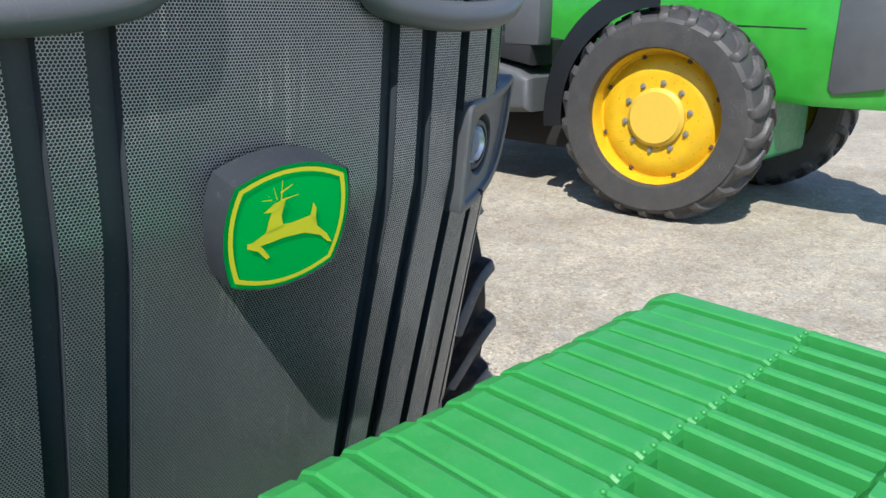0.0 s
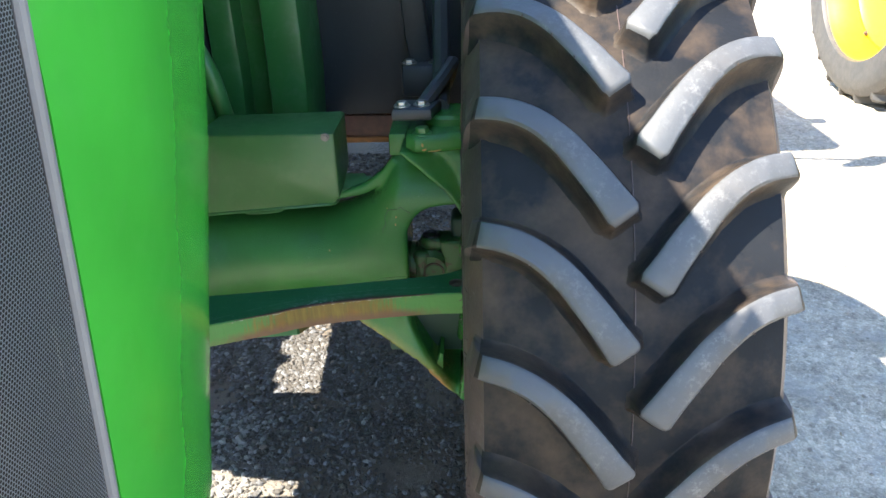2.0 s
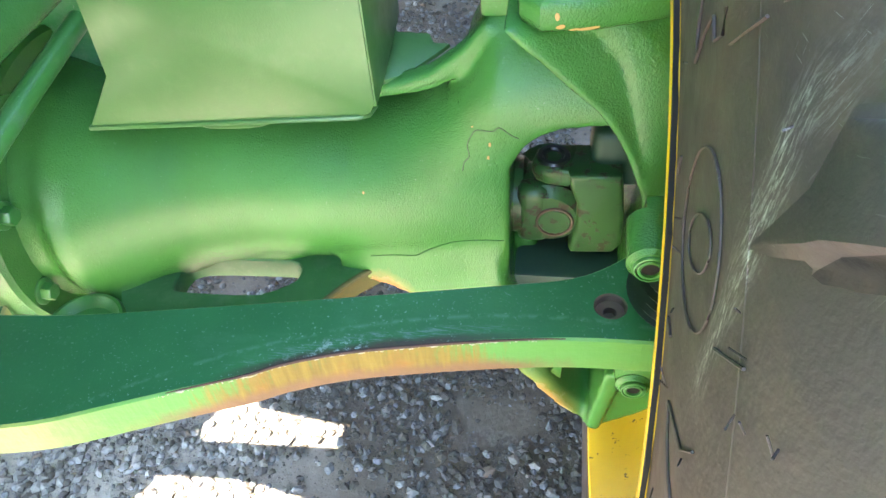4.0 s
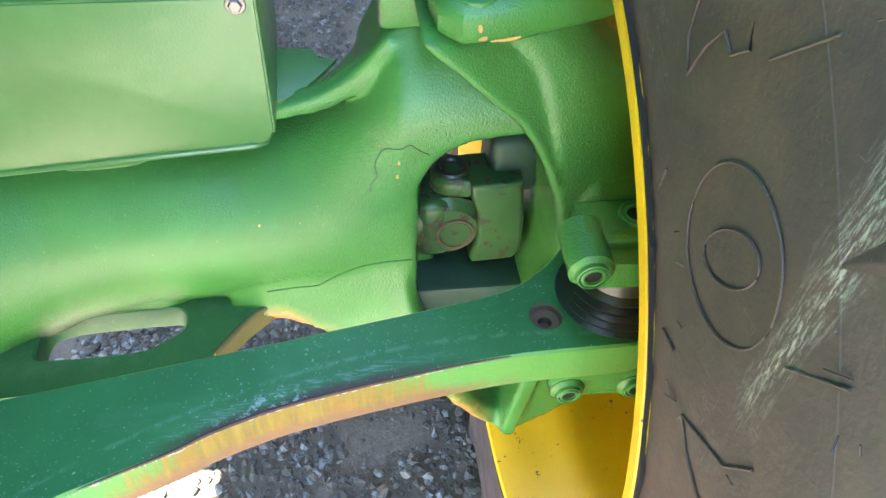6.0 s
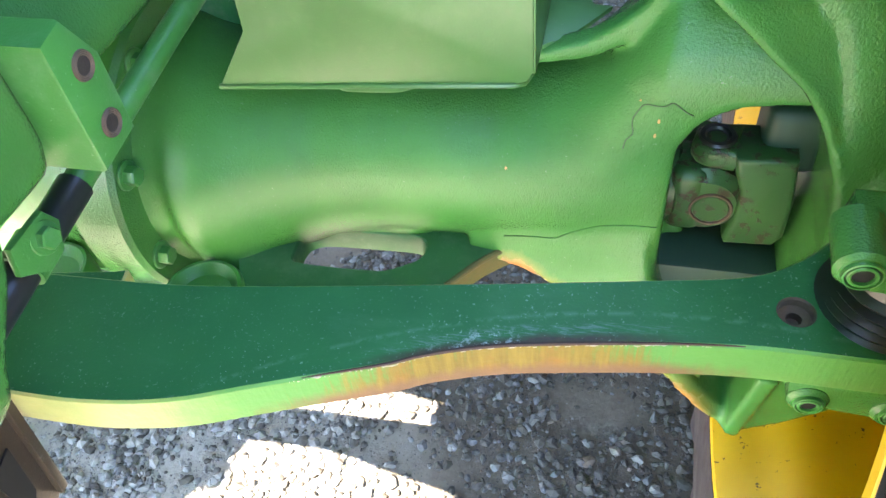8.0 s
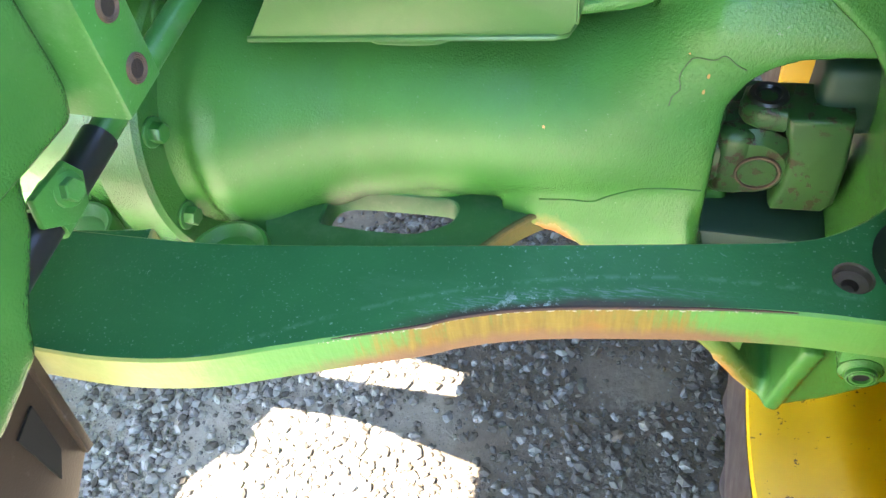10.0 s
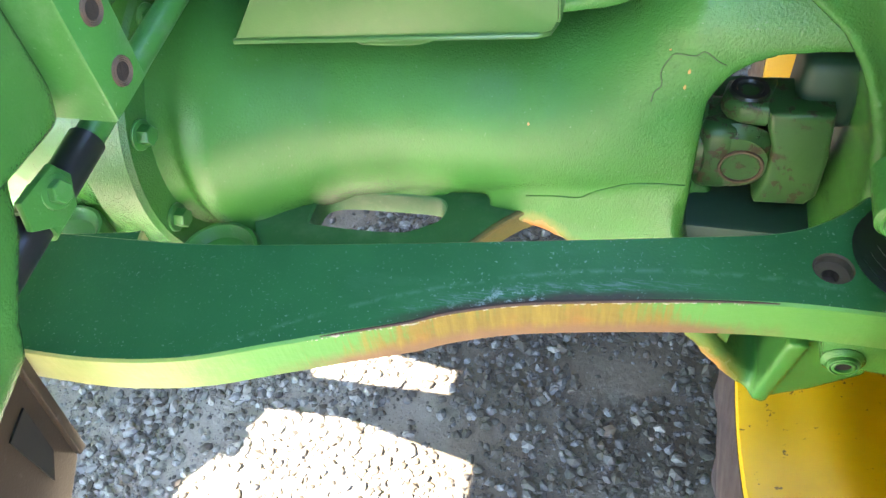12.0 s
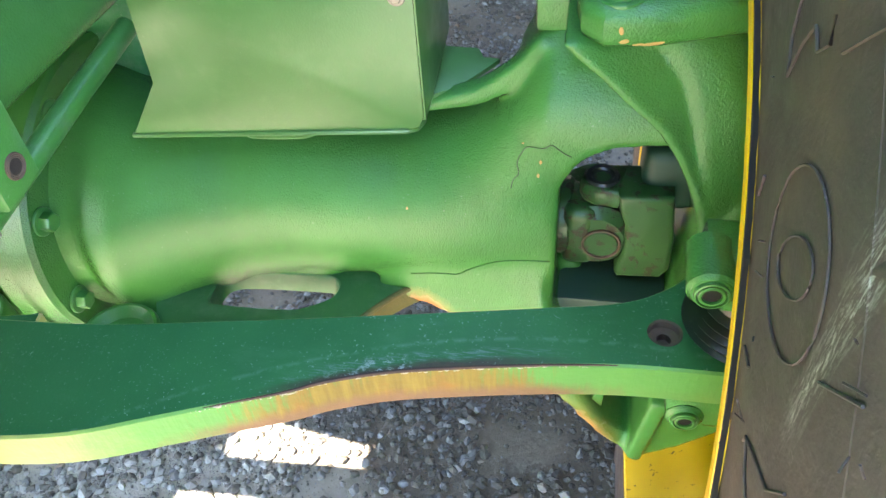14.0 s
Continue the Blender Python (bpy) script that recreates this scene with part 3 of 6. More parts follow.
# ---------------------------------------------------------------- ground
def ground():
    bm = bmesh.new()
    xs = [-900, -200, -60, -20, -8, -4, -2] + [-1 + 0.1 * i for i in range(46)] + [3.8 + 0.4 * i for i in range(14)] + [10, 13, 18, 30, 60, 200, 900]
    ys = [-900, -200, -60, -20, -8, -4, -2, -1] + [-0.5 + 0.1 * i for i in range(46)] + [4.4 + 0.4 * i for i in range(14)] + [10.5, 14, 20, 30, 60, 200, 900]
    grid = []
    for y in ys:
        row = []
        for x in xs:
            near = 1.0 if -2 < x < 12 and -2 < y < 12 else 0.0
            z = near * (0.012 * noise.noise(Vector((x * 1.3, y * 1.3, 0))) + 0.004 * noise.noise(Vector((x * 5, y * 5, 3))))
            row.append(bm.verts.new((x, y, z)))
        grid.append(row)
    for a, b in zip(grid, grid[1:]):
        for i in range(len(xs) - 1):
            bm.faces.new((a[i], a[i + 1], b[i + 1], b[i]))
    ob = part("ground", bm, gravel, None, "gravel yard, grey stones coloured darker for shade under the machine, pale dust beyond", kind="structure")
    tagged(ob, category="ground")


ground()


def scatter(name, label, count, x0, x1, y0, y1, smin, smax, seed, power=3.0, mat=None):
    """Loose stones: faceted pebbles of mixed size lying on the ground."""
    rnd = random.Random(seed)
    base = bmesh.new()
    bmesh.ops.create_icosphere(base, subdivisions=1, radius=1)
    bv = np.array([v.co[:] for v in base.verts])
    bf = np.array([[v.index for v in f.verts] for f in base.faces])
    base.free()
    verts, faces = [], []
    rs = np.random.RandomState(seed)
    for i in range(count):
        s = smin + (smax - smin) * rnd.random() ** power
        x, y = rnd.uniform(x0, x1), rnd.uniform(y0, y1)
        for k in range(3):
            if noise.noise(Vector((x * 3.4, y * 5.5, 7))) + 0.5 * noise.noise(Vector((x * 11, y * 11, 2))) > rnd.uniform(-0.55, 0.35):
                break
            x, y = rnd.uniform(x0, x1), rnd.uniform(y0, y1)
        j = bv * (1 + 0.28 * (rs.rand(len(bv), 1) - 0.5) * 2)
        j = j * np.array([s * rnd.uniform(0.8, 1.35), s * rnd.uniform(0.7, 1.1), s * rnd.uniform(0.5, 0.85)])
        a = rnd.uniform(0, 6.28)
        c, sn = math.cos(a), math.sin(a)
        j = np.stack([c * j[:, 0] - sn * j[:, 1], sn * j[:, 0] + c * j[:, 1], j[:, 2]], 1)
        z = 0.012 * noise.noise(Vector((x * 1.3, y * 1.3, 0))) + 0.004 * noise.noise(Vector((x * 5, y * 5, 3)))
        verts.append(j + np.array([x, y, z + s * 0.25]))
        faces.append(bf + i * len(bv))
    me = bpy.data.meshes.new(name)
    me.from_pydata(np.concatenate(verts).tolist(), [], np.concatenate(faces).tolist())
    me.materials.append(mat or stones)
    ob = new(name, me)
    tagged(ob, label, "gravel", "", "stuff")


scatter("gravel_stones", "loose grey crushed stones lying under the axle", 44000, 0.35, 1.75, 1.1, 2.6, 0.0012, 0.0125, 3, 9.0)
scatter("crushed_gravel", "densely strewn grey crushed stones beside the tow bracket", 11000, 0.0, 1.0, 1.1, 2.0, 0.002, 0.013, 9, 5.0, pale_stones)
scatter("gravel_chips", "coarse loose stones lying behind the front axle", 14000, 0.6, 2.0, 2.3, 4.6, 0.0030, 0.013, 4, 2.6)
scatter("fine_gravel", "fine grey gravel lying below the axle", 9000, 0.75, 1.5, 1.75, 2.5, 0.0015, 0.0075, 6, 4.5)
scatter("loose_chippings", "small grey chippings lying behind the axle", 9000, 0.45, 1.25, 1.95, 2.75, 0.0025, 0.012, 8, 2.4)
scatter("yard_pebbles", "scattered small pebbles on the pale yard", 9000, 1.9, 6.2, -0.8, 5.0, 0.002, 0.009, 5, 4.0, yard_stones)


# ---------------------------------------------------------------- tractor parts shared by both machines
def tyre_mesh(bm, half, r_bead, r_carc, r_top, lugs, sweep, lug_w, phase, lug_len, crown=0.0):
    """A tractor tyre about the x axis: carcass, and two staggered rows of curved lugs."""
    prof = [(-0.90 * half, r_bead - 0.012), (-0.985 * half, r_bead), (-0.995 * half, r_bead + 0.045), (-1.0 * half, r_bead + 0.11), (-0.995 * half, r_bead + 0.185),
            (-0.955 * half, r_carc - 0.055 - crown), (-0.87 * half, r_carc - 0.018 - crown * 0.7), (-0.5 * half, r_carc - 0.004 - crown * 0.2), (0, r_carc)]
    prof = prof + [(-x, r) for x, r in prof[-2::-1]]
    rot = Matrix.Rotation(radians(90), 4, "Y")
    revolve(bm, [(r, x) for x, r in prof], 120, rot, 0, True)
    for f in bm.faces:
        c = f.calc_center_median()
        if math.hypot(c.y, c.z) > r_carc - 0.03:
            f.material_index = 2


def lug_mesh(side, half, r_bead, r_carc, r_top, lugs, sweep, lug_w, phase, lug_len, crown=0.0):
    """One curved tread lug about the x axis, its blunt inner tip at angle zero, flared softly into the carcass."""
    kx, ka = lug_len / 0.205, sweep / 0.222 * r_top
    curve = smooth_line([(0.016 * kx, 0.004 * ka, 0), (0.050 * kx, 0.064 * ka, 0), (0.072 * kx, 0.100 * ka, 0), (0.0965 * kx, 0.137 * ka, 0), (0.131 * kx, 0.174 * ka, 0), (0.168 * kx, 0.197 * ka, 0), (0.205 * kx, 0.208 * ka, 0)], 3)

    def base(x):
        return float(np.interp(abs(x), [0, 0.5 * half, 0.87 * half, 0.955 * half, 1.0 * half], [r_carc, r_carc - 0.004 - crown * 0.2, r_carc - 0.018 - crown * 0.7, r_carc - 0.055 - crown, r_bead + 0.16])) - 0.003
    stations = []
    d0 = (curve[1] - curve[0]).normalized()
    for back, w, h in ((-0.022, 1.35, 0.0), (-0.012, 1.22, 0.07), (-0.005, 1.10, 0.30), (-0.001, 0.94, 0.82), (0.003, 1.06, 0.97), (0.009, 1.20, 1.0)):
        stations.append((curve[0] + d0 * back, d0, w, h, 0.0))
    n = len(curve)
    for i in range(2, n):
        d = (curve[min(i + 1, n - 1)] - curve[i - 1]).normalized()
        q = max(0.0, curve[i].x / lug_len - 0.45) / 0.55
        stations.append((curve[i], d, 1.14 - 0.22 * min(1.0, 1.6 * i / n), 1.0, 0.020 * q * q))
    d = Vector((1, 0.25, 0)).normalized()
    for out, w, drop in ((0.005, 0.95, 0.027), (0.011, 1.0, 0.045), (0.0145, 1.05, 0.066), (0.0150, 1.0, 0.084)):
        stations.append((curve[-1] + d * out, d, w, 1.0, drop))
    cols = ((-0.024, 0.0), (-0.012, 0.07), (-0.005, 0.28), (-0.0015, 0.74), (0.0008, 0.93), (0.005, 1.0))
    bm = bmesh.new()
    rings = []
    for p, d, wk, hk, drop in stations:
        nrm = Vector((-d.y, d.x, 0))
        w = lug_w * wk / 2
        prof = [(-(w - o), h) for o, h in cols] + [(w - o, h) for o, h in cols[::-1]]
        ring = []
        for o, h in prof:
            v = p + nrm * o
            b = base(v.x)
            r = b + max(r_top - drop - crown * (abs(v.x) / half) ** 2 * 0.95 - b, -0.02) * h * hk
            t = v.y / r_top
            ring.append(bm.verts.new((side * v.x, -r * math.cos(t), r * math.sin(t))))
        rings.append(ring)
    m = len(rings[0])
    for k, (a, b) in enumerate(zip(rings, rings[1:])):
        for i in range(m - 1):
            f = bm.faces.new((a[i], a[i + 1], b[i + 1], b[i]))
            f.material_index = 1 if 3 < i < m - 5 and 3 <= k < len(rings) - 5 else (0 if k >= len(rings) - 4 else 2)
    bm.faces.new(rings[0])
    bm.faces.new(rings[-1][::-1])
    for k in (8, 12, 16):
        if k < len(rings):
            p = rings[k][4].co.copy()
            tube(bm, [p, p * 1.0 + Vector((0, p.y, p.z)).normalized() * 0.006], [0.0011, 0.0005], 4)
    finish(bm, True, 40)
    me = bpy.data.meshes.new("lug")
    bm.to_mesh(me)
    bm.free()
    return me


def rim_mesh(bm, half, r_fl, disc_x, r_disc, dish=0.06):
    """A dished steel rim about the x axis, disc set at disc_x."""
    rot = Matrix.Rotation(radians(90), 4, "Y")
    h = half
    outer = [(r_fl - 0.004, -h), (r_fl, -h + 0.004), (r_fl, -h + 0.010), (r_fl - 0.016, -h + 0.016), (r_fl - 0.022, -h + 0.05), (r_fl - 0.055, -h + 0.10),
             (r_fl - 0.058, h - 0.10), (r_fl - 0.022, h - 0.05), (r_fl - 0.016, h - 0.016), (r_fl, h - 0.010), (r_fl, h - 0.004), (r_fl - 0.004, h)]
    inner = [(r_fl - 0.018, h - 0.001), (r_fl - 0.027, h - 0.018), (r_fl - 0.032, h - 0.052), (r_fl - 0.063, h - 0.102), (r_fl - 0.066, -h + 0.140), (r_fl - 0.064, -h + 0.118),
             (r_fl - 0.056, -h + 0.092), (r_fl - 0.044, -h + 0.074), (r_fl - 0.036, -h + 0.050), (r_fl - 0.027, -h + 0.018), (r_fl - 0.018, -h + 0.001)]
    revolve(bm, outer + inner, 96, rot, 0, True)
    s = 1 if disc_x >= 0 else -1
    prof = [(r_fl - 0.060, disc_x - 0.01), (r_fl - 0.085, disc_x - 0.01 * s), (r_fl - 0.115, disc_x - dish * s * 0.3), (r_disc + 0.05, disc_x - dish * s), (r_disc, disc_x - dish * s),
            (r_disc * 0.4, disc_x - dish * s), (0, disc_x - dish * s)]
    revolve(bm, prof, 72, rot, 0)
    revolve(bm, [(r, x - 0.012 * s) for r, x in prof], 72, rot, 0)


def wheel(parent, name, centre, tyre_args, rim_args, hub, label, rubber_mats, flip=False, detail=True, turn=0.0, sunk=0.0):
    """A wheel: rim with tyre, hub cap, studs."""
    m = Matrix.Translation(centre) @ Matrix.Rotation(radians(turn) + (math.pi if flip else 0.0), 4, "Z")
    bm = bmesh.new()
    rim_mesh(bm, *rim_args)
    bmesh.ops.transform(bm, matrix=m, verts=bm.verts)
    rim = part(name, bm, yellow_paint, parent, label)
    bm = bmesh.new()
    tyre_mesh(bm, *tyre_args)
    mt = m @ Matrix.Translation((-sunk, 0, 0))
    bmesh.ops.transform(bm, matrix=mt, verts=bm.verts)
    part("tyre", bm, rubber_mats, rim, "black farm tyre with curved lugs", 40)
    lugs, phase = tyre_args[4], tyre_args[7]
    for side in (-1, 1):
        me = lug_mesh(side, *tyre_args)
        for mm in rubber_mats:
            me.materials.append(mm)
        for k in range(lugs):
            lug = new("lug", me)
            lug.parent = rim
            a = phase + k * 2 * math.pi / lugs + (math.pi / lugs if side > 0 else 0)
            lug.matrix_basis = mt @ Matrix.Rotation(-a, 4, "X")
    half, r_fl, disc_x, r_disc = rim_args[:4]
    dish = rim_args[4]
    s = 1 if disc_x >= 0 else -1
    face = disc_x - dish * s
    bm = bmesh.new()
    r_hub, x_hub = hub
    revolve(bm, [(r_hub + 0.02, face - 0.02 * s), (r_hub + 0.018, face + (x_hub - 0.03) * s), (r_hub, face + (x_hub - 0.015) * s), (r_hub - 0.012, face + x_hub * s), (0, face + x_hub * s)], 40, Matrix.Rotation(radians(90), 4, "Y"))
    bmesh.ops.transform(bm, matrix=m, verts=bm.verts)
    part("hub_cap", bm, hub_yellow, rim, "dull yellow hub cap")
    if detail:
        for i in range(10):
            a = 2 * math.pi * i / 10 + 0.2
            bm = bmesh.new()
            r = r_hub + 0.055
            p = Vector((face + 0.006 * s, r * math.cos(a), r * math.sin(a)))
            hexbolt(bm, p, (s, 0, 0), 0.017, 0.022)
            bmesh.ops.transform(bm, matrix=m, verts=bm.verts)
            part("wheel_stud", bm, zinc, rim)
        if r_fl > 0.5:
            for i in range(8):
                a = 2 * math.pi * i / 8 + 0.35
                bm = bmesh.new()
                r = r_fl - 0.092
                hexbolt(bm, Vector((disc_x + 0.004 * s, r * math.cos(a), r * math.sin(a))), (s, 0, 0), 0.014, 0.016)
                bmesh.ops.transform(bm, matrix=m, verts=bm.verts)
                part("rim_bolt", bm, red_hole, rim)
    return rim


FRONT_TYRE = (0.230, 0.452, 0.760, 0.802, 28, 0.222, 0.040, 0.0, 0.205)
FRONT_RIM = (0.232, 0.457, 0.17, 0.20, 0.05)


# ---------------------------------------------------------------- near tractor
tractor = thing("tractor", (XC, AY, 0), "large green farm tractor with yellow wheels standing on gravel", "tractor")

# wheel on the camera's side
lug_phase = 0.325
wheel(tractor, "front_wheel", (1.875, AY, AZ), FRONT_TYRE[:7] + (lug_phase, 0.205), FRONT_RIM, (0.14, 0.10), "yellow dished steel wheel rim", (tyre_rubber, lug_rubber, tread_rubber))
FAR_SIDE = 2 * XC - 2.025      # unseen wheel on the other side, set wider so its shadow fits the sun patch
wheel(tractor, "front_wheel", (FAR_SIDE, AY, AZ), FRONT_TYRE[:7] + (0.1, 0.205), FRONT_RIM, (0.14, 0.10), "yellow dished steel wheel rim", (tyre_rubber, lug_rubber, tread_rubber), True)


def sidewall_marks():
    """Raised mould marks on the inner sidewall: an oval, an arc, a zigzag, rubber whiskers."""
    rim = [o for o in tractor.children if o.name == "front_wheel"][0]
    prof = [(0.985, 0.452), (0.995, 0.497), (1.0, 0.562), (0.995, 0.637), (0.955, 0.705)]

    def at(a, r):
        xs = np.interp(r, [p[1] for p in prof], [p[0] * 0.230 for p in prof])
        return Vector((1.875 - xs - 0.001, AY - r * math.cos(a), AZ + r * math.sin(a)))
    n = 40
    for name, a0, r0, da, dr in (("sidewall_oval", 0.722, 0.567, 0.087, 0.051), ("sidewall_ring", 0.719, 0.568, 0.028, 0.030)):
        bm = bmesh.new()
        tube(bm, [at(a0 + da * math.cos(2 * math.pi * i / n), r0 + dr * math.sin(2 * math.pi * i / n)) for i in range(n + 1)], 0.0008, 6)
        part(name, bm, tyre_rubber, rim)
    for pts in ([(0.913, 0.532), (0.925, 0.560), (0.925, 0.581), (0.90, 0.584), (0.894, 0.602), (0.914, 0.607)], [(0.913, 0.532), (0.95, 0.540), (0.975, 0.56)], [(0.877, 0.618), (0.87, 0.664)],
                [(0.50, 0.507), (0.511, 0.512), (0.51, 0.569), (0.536, 0.597)], [(0.511, 0.512), (0.47, 0.522), (0.44, 0.54), (0.41, 0.60)], [(0.644, 0.621), (0.649, 0.662)], [(0.60, 0.475), (0.585, 0.495)], [(0.80, 0.475), (0.82, 0.49)]):
        bm = bmesh.new()
        tube(bm, [at(*p) for p in pts], 0.0010, 6)
        part("sidewall_letter_bar", bm, tyre_rubber, rim)
    bm = bmesh.new()
    tube(bm, [at(a, 0.655) + Vector((0.0017, 0, 0)) for a in np.linspace(-0.3, 1.5, 160)], 0.0011, 5)
    part("mould_line", bm, tyre_rubber, rim)
    rnd = random.Random(9)
    bm = bmesh.new()
    seg, rows = 220, []
    for i in range(seg):
        a = 2 * math.pi * i / seg
        r = 0.4608 + 0.0030 * noise.noise(Vector((i * 0.31, 0, 0))) + (0.005 * rnd.random() if rnd.random() < 0.3 else 0)
        rows.append([Vector((1.875 - xx, AY - rr * math.cos(a), AZ + rr * math.sin(a))) for xx, rr in ((0.228, 0.4568), (0.2316, 0.4574), (0.2321, 0.4582), (0.2318, r - 0.002), (0.228, r - 0.002))])
    rows.append(rows[0])
    loft(bm, rows, False)
    part("bead_flash", bm, bead_and_recess_black, rim, "ragged black rubber flash along the rim")
    bm = bmesh.new()
    for i in range(70):
        a, r = rnd.uniform(-0.3, 1.5), rnd.choice((0.50, 0.58, 0.66, 0.70))
        if abs(a - 0.722) < 0.11 and abs(r - 0.567) < 0.06:
            continue
        p = at(a, r + rnd.uniform(-0.01, 0.01))
        tube(bm, [p, p + Vector((-0.004, rnd.uniform(-0.012, 0.012), rnd.uniform(-0.012, 0.012)))], 0.0006, 5)
    part("rubber_whisker_fuzz", bm, tyre_rubber, rim, kind="stuff")


sidewall_marks()


def tread_seam():
    """Thin flash line round the middle of the near tyre."""
    rim = [o for o in tractor.children if o.name == "front_wheel"][0]
    bm = bmesh.new()
    tube(bm, [(1.875, AY - 0.7606 * math.cos(a), AZ + 0.7606 * math.sin(a)) for a in np.linspace(-0.8, 2.4, 160)], 0.0010, 5)
    part("mould_seam", bm, tyre_rubber, rim)


tread_seam()


# ---------------------------------------------------------------- front axle
def ring_yz(x, cy, cz, ry, rz, k=2.0, n=40):
    """A rounded section across the axle; k squares it off."""
    out = []
    for i in range(n):
        c, s = math.cos(2 * math.pi * i / n), math.sin(2 * math.pi * i / n)
        out.append(Vector((x, cy - ry * math.copysign(abs(c) ** (2 / k), c), cz + rz * math.copysign(abs(s) ** (2 / k), s))))
    return out


def axle():
    bm = bmesh.new()
    secs = [(0.80, 1.60, 0.765, 0.15, 0.15), (0.905, 1.60, 0.765, 0.172, 0.175), (0.922, 1.60, 0.765, 0.166, 0.170), (0.938, 1.60, 0.765, 0.161, 0.165), (0.958, 1.590, 0.757, 0.162, 0.167), (0.985, 1.585, 0.753, 0.160, 0.165), (1.02, 1.588, 0.760, 0.148, 0.156),
            (1.06, 1.594, 0.770, 0.136, 0.144), (1.12, 1.599, 0.781, 0.1215, 0.128), (1.20, 1.60, 0.789, 0.113, 0.120), (1.33, 1.60, 0.792, 0.109, 0.118),
            (1.38, 1.60, 0.797, 0.109, 0.121, 2.1), (1.41, 1.60, 0.802, 0.109, 0.128, 2.2), (1.44, 1.60, 0.811, 0.108, 0.141, 2.4), (1.465, 1.60, 0.825, 0.107, 0.159, 2.6), (1.485, 1.60, 0.840, 0.106, 0.178, 2.8), (1.505, 1.60, 0.850, 0.105, 0.188, 3.0)]
    loft(bm, [ring_yz(*s) for s in secs])
    # outer yoke, open to the joint
    loft(bm, [[Vector(p) for p in ((x, yf, zb), (x, yf, 0.80), (x, yf + 0.006, 0.86), (x, 1.62, 0.86), (x, 1.62, zb))] for x, yf, zb in ((1.31, 1.540, 0.702), (1.335, 1.520, 0.695), (1.36, 1.507, 0.688), (1.39, 1.500, 0.675), (1.44, 1.497, 0.65), (1.5185, 1.496, 0.61))])
    # upper arm of the fork over the joint, leaning back as it rises to the king pin
    def arm_ring(x, zb, zt, back=0.0):
        front = [(1.497 + back + 0.004 * (i == 0), zb + (max(0.945, zb + 0.004) - zb) * i / 4) for i in range(5)]
        lean = [(1.497 + back + 0.080 * f ** 2, 0.945 + (zt - 0.945) * f) for f in (0.2, 0.4, 0.6, 0.8, 0.95, 1.0)]
        return [Vector((x, y, z)) for y, z in front + lean + [(1.66, zt - 0.004), (1.66, zb)]]
    loft(bm, [arm_ring(*v) for v in ((1.462, 0.74, 0.985, 0.022), (1.475, 0.73, 1.012, 0.012), (1.488, 0.71, 1.038, 0.004), (1.50, 0.69, 1.056), (1.5185, 0.69, 1.060))])
    loft(bm, [arm_ring(*v) for v in ((1.512, 0.872, 1.060), (1.521, 0.890, 1.061), (1.534, 0.916, 1.062), (1.550, 0.931, 1.062), (1.573, 0.942, 1.062), (1.605, 0.946, 1.060), (1.665, 0.951, 1.056))])
    # lower arm of the fork, sweeping down and forward under the joint
    outer = smooth_line([(1.29, 0, 0.692), (1.366, 0, 0.683), (1.42, 0, 0.656), (1.48, 0, 0.622), (1.535, 0, 0.588), (1.573, 0, 0.545), (1.605, 0, 0.515), (1.636, 0, 0.492), (1.655, 0, 0.493)], 3)
    inner = smooth_line([(1.30, 0, 0.715), (1.40, 0, 0.715), (1.49, 0, 0.715), (1.510, 0, 0.70), (1.532, 0, 0.655), (1.558, 0, 0.605), (1.592, 0, 0.553), (1.622, 0, 0.525), (1.66, 0, 0.52)], 3)
    rings = []
    for o, i in zip(outer, inner):
        y0 = float(np.interp(o.x, [1.29, 1.40, 1.52, 1.60], [1.505, 1.484, 1.438, 1.424]))
        yi = max(y0, float(np.interp(o.x, [1.29, 1.52, 1.60], [1.50, 1.475, 1.44])))
        up = float(np.interp(o.x, [1.29, 1.36, 1.46, 1.53], [0.03, 0.06, 0.06, 0.0]))
        rings.append([Vector((o.x, y0, o.z)), Vector((o.x, 1.66, o.z)), Vector((i.x, 1.66, i.z + up)), Vector((i.x, max(yi, 1.499 if up > 0.01 else yi), i.z + up)), Vector((i.x, (y0 + yi) / 2, i.z - 0.012))])
    loft(bm, rings)
    # rib and solid foot beside the pocket, and the pocket's back
    prism(bm, [(1.626, 0.500), (1.645, 0.491), (1.668, 0.628), (1.644, 0.630)], 1, 1.414, 1.60)
    prism(bm, [(1.640, 0.495), (1.66, 0.495), (1.692, 0.519), (1.74, 0.565), (1.74, 0.63), (1.655, 0.628)], 1, 1.428, 1.60)
    prism(bm, [(1.49, 0.72), (1.53, 0.62), (1.60, 0.53), (1.66, 0.53), (1.66, 0.62), (1.585, 0.625), (1.545, 0.70)], 1, 1.575, 1.64)
    # skin drawn down to the far side of the slot in the web
    loft(bm, [[Vector((x, y + dy, z)) for y, z in ((1.5125, 0.666), (1.5125, 0.704), (1.507, 0.722), (1.494, 0.752), (1.488, 0.80), (1.62, 0.80), (1.62, 0.666))] for x, dy in ((1.080, 0.004), (1.10, 0.0), (1.215, 0.0), (1.238, 0.006))])
    # drain boss that the flared end runs down into
    tube(bm, smooth_line([(0.99, 1.56, 0.745), (0.99, 1.50, 0.690), (0.989, 1.47, 0.660), (0.988, 1.45, 0.640)], 4), [0.074 - 0.0026 * i for i in range(13)], 24)
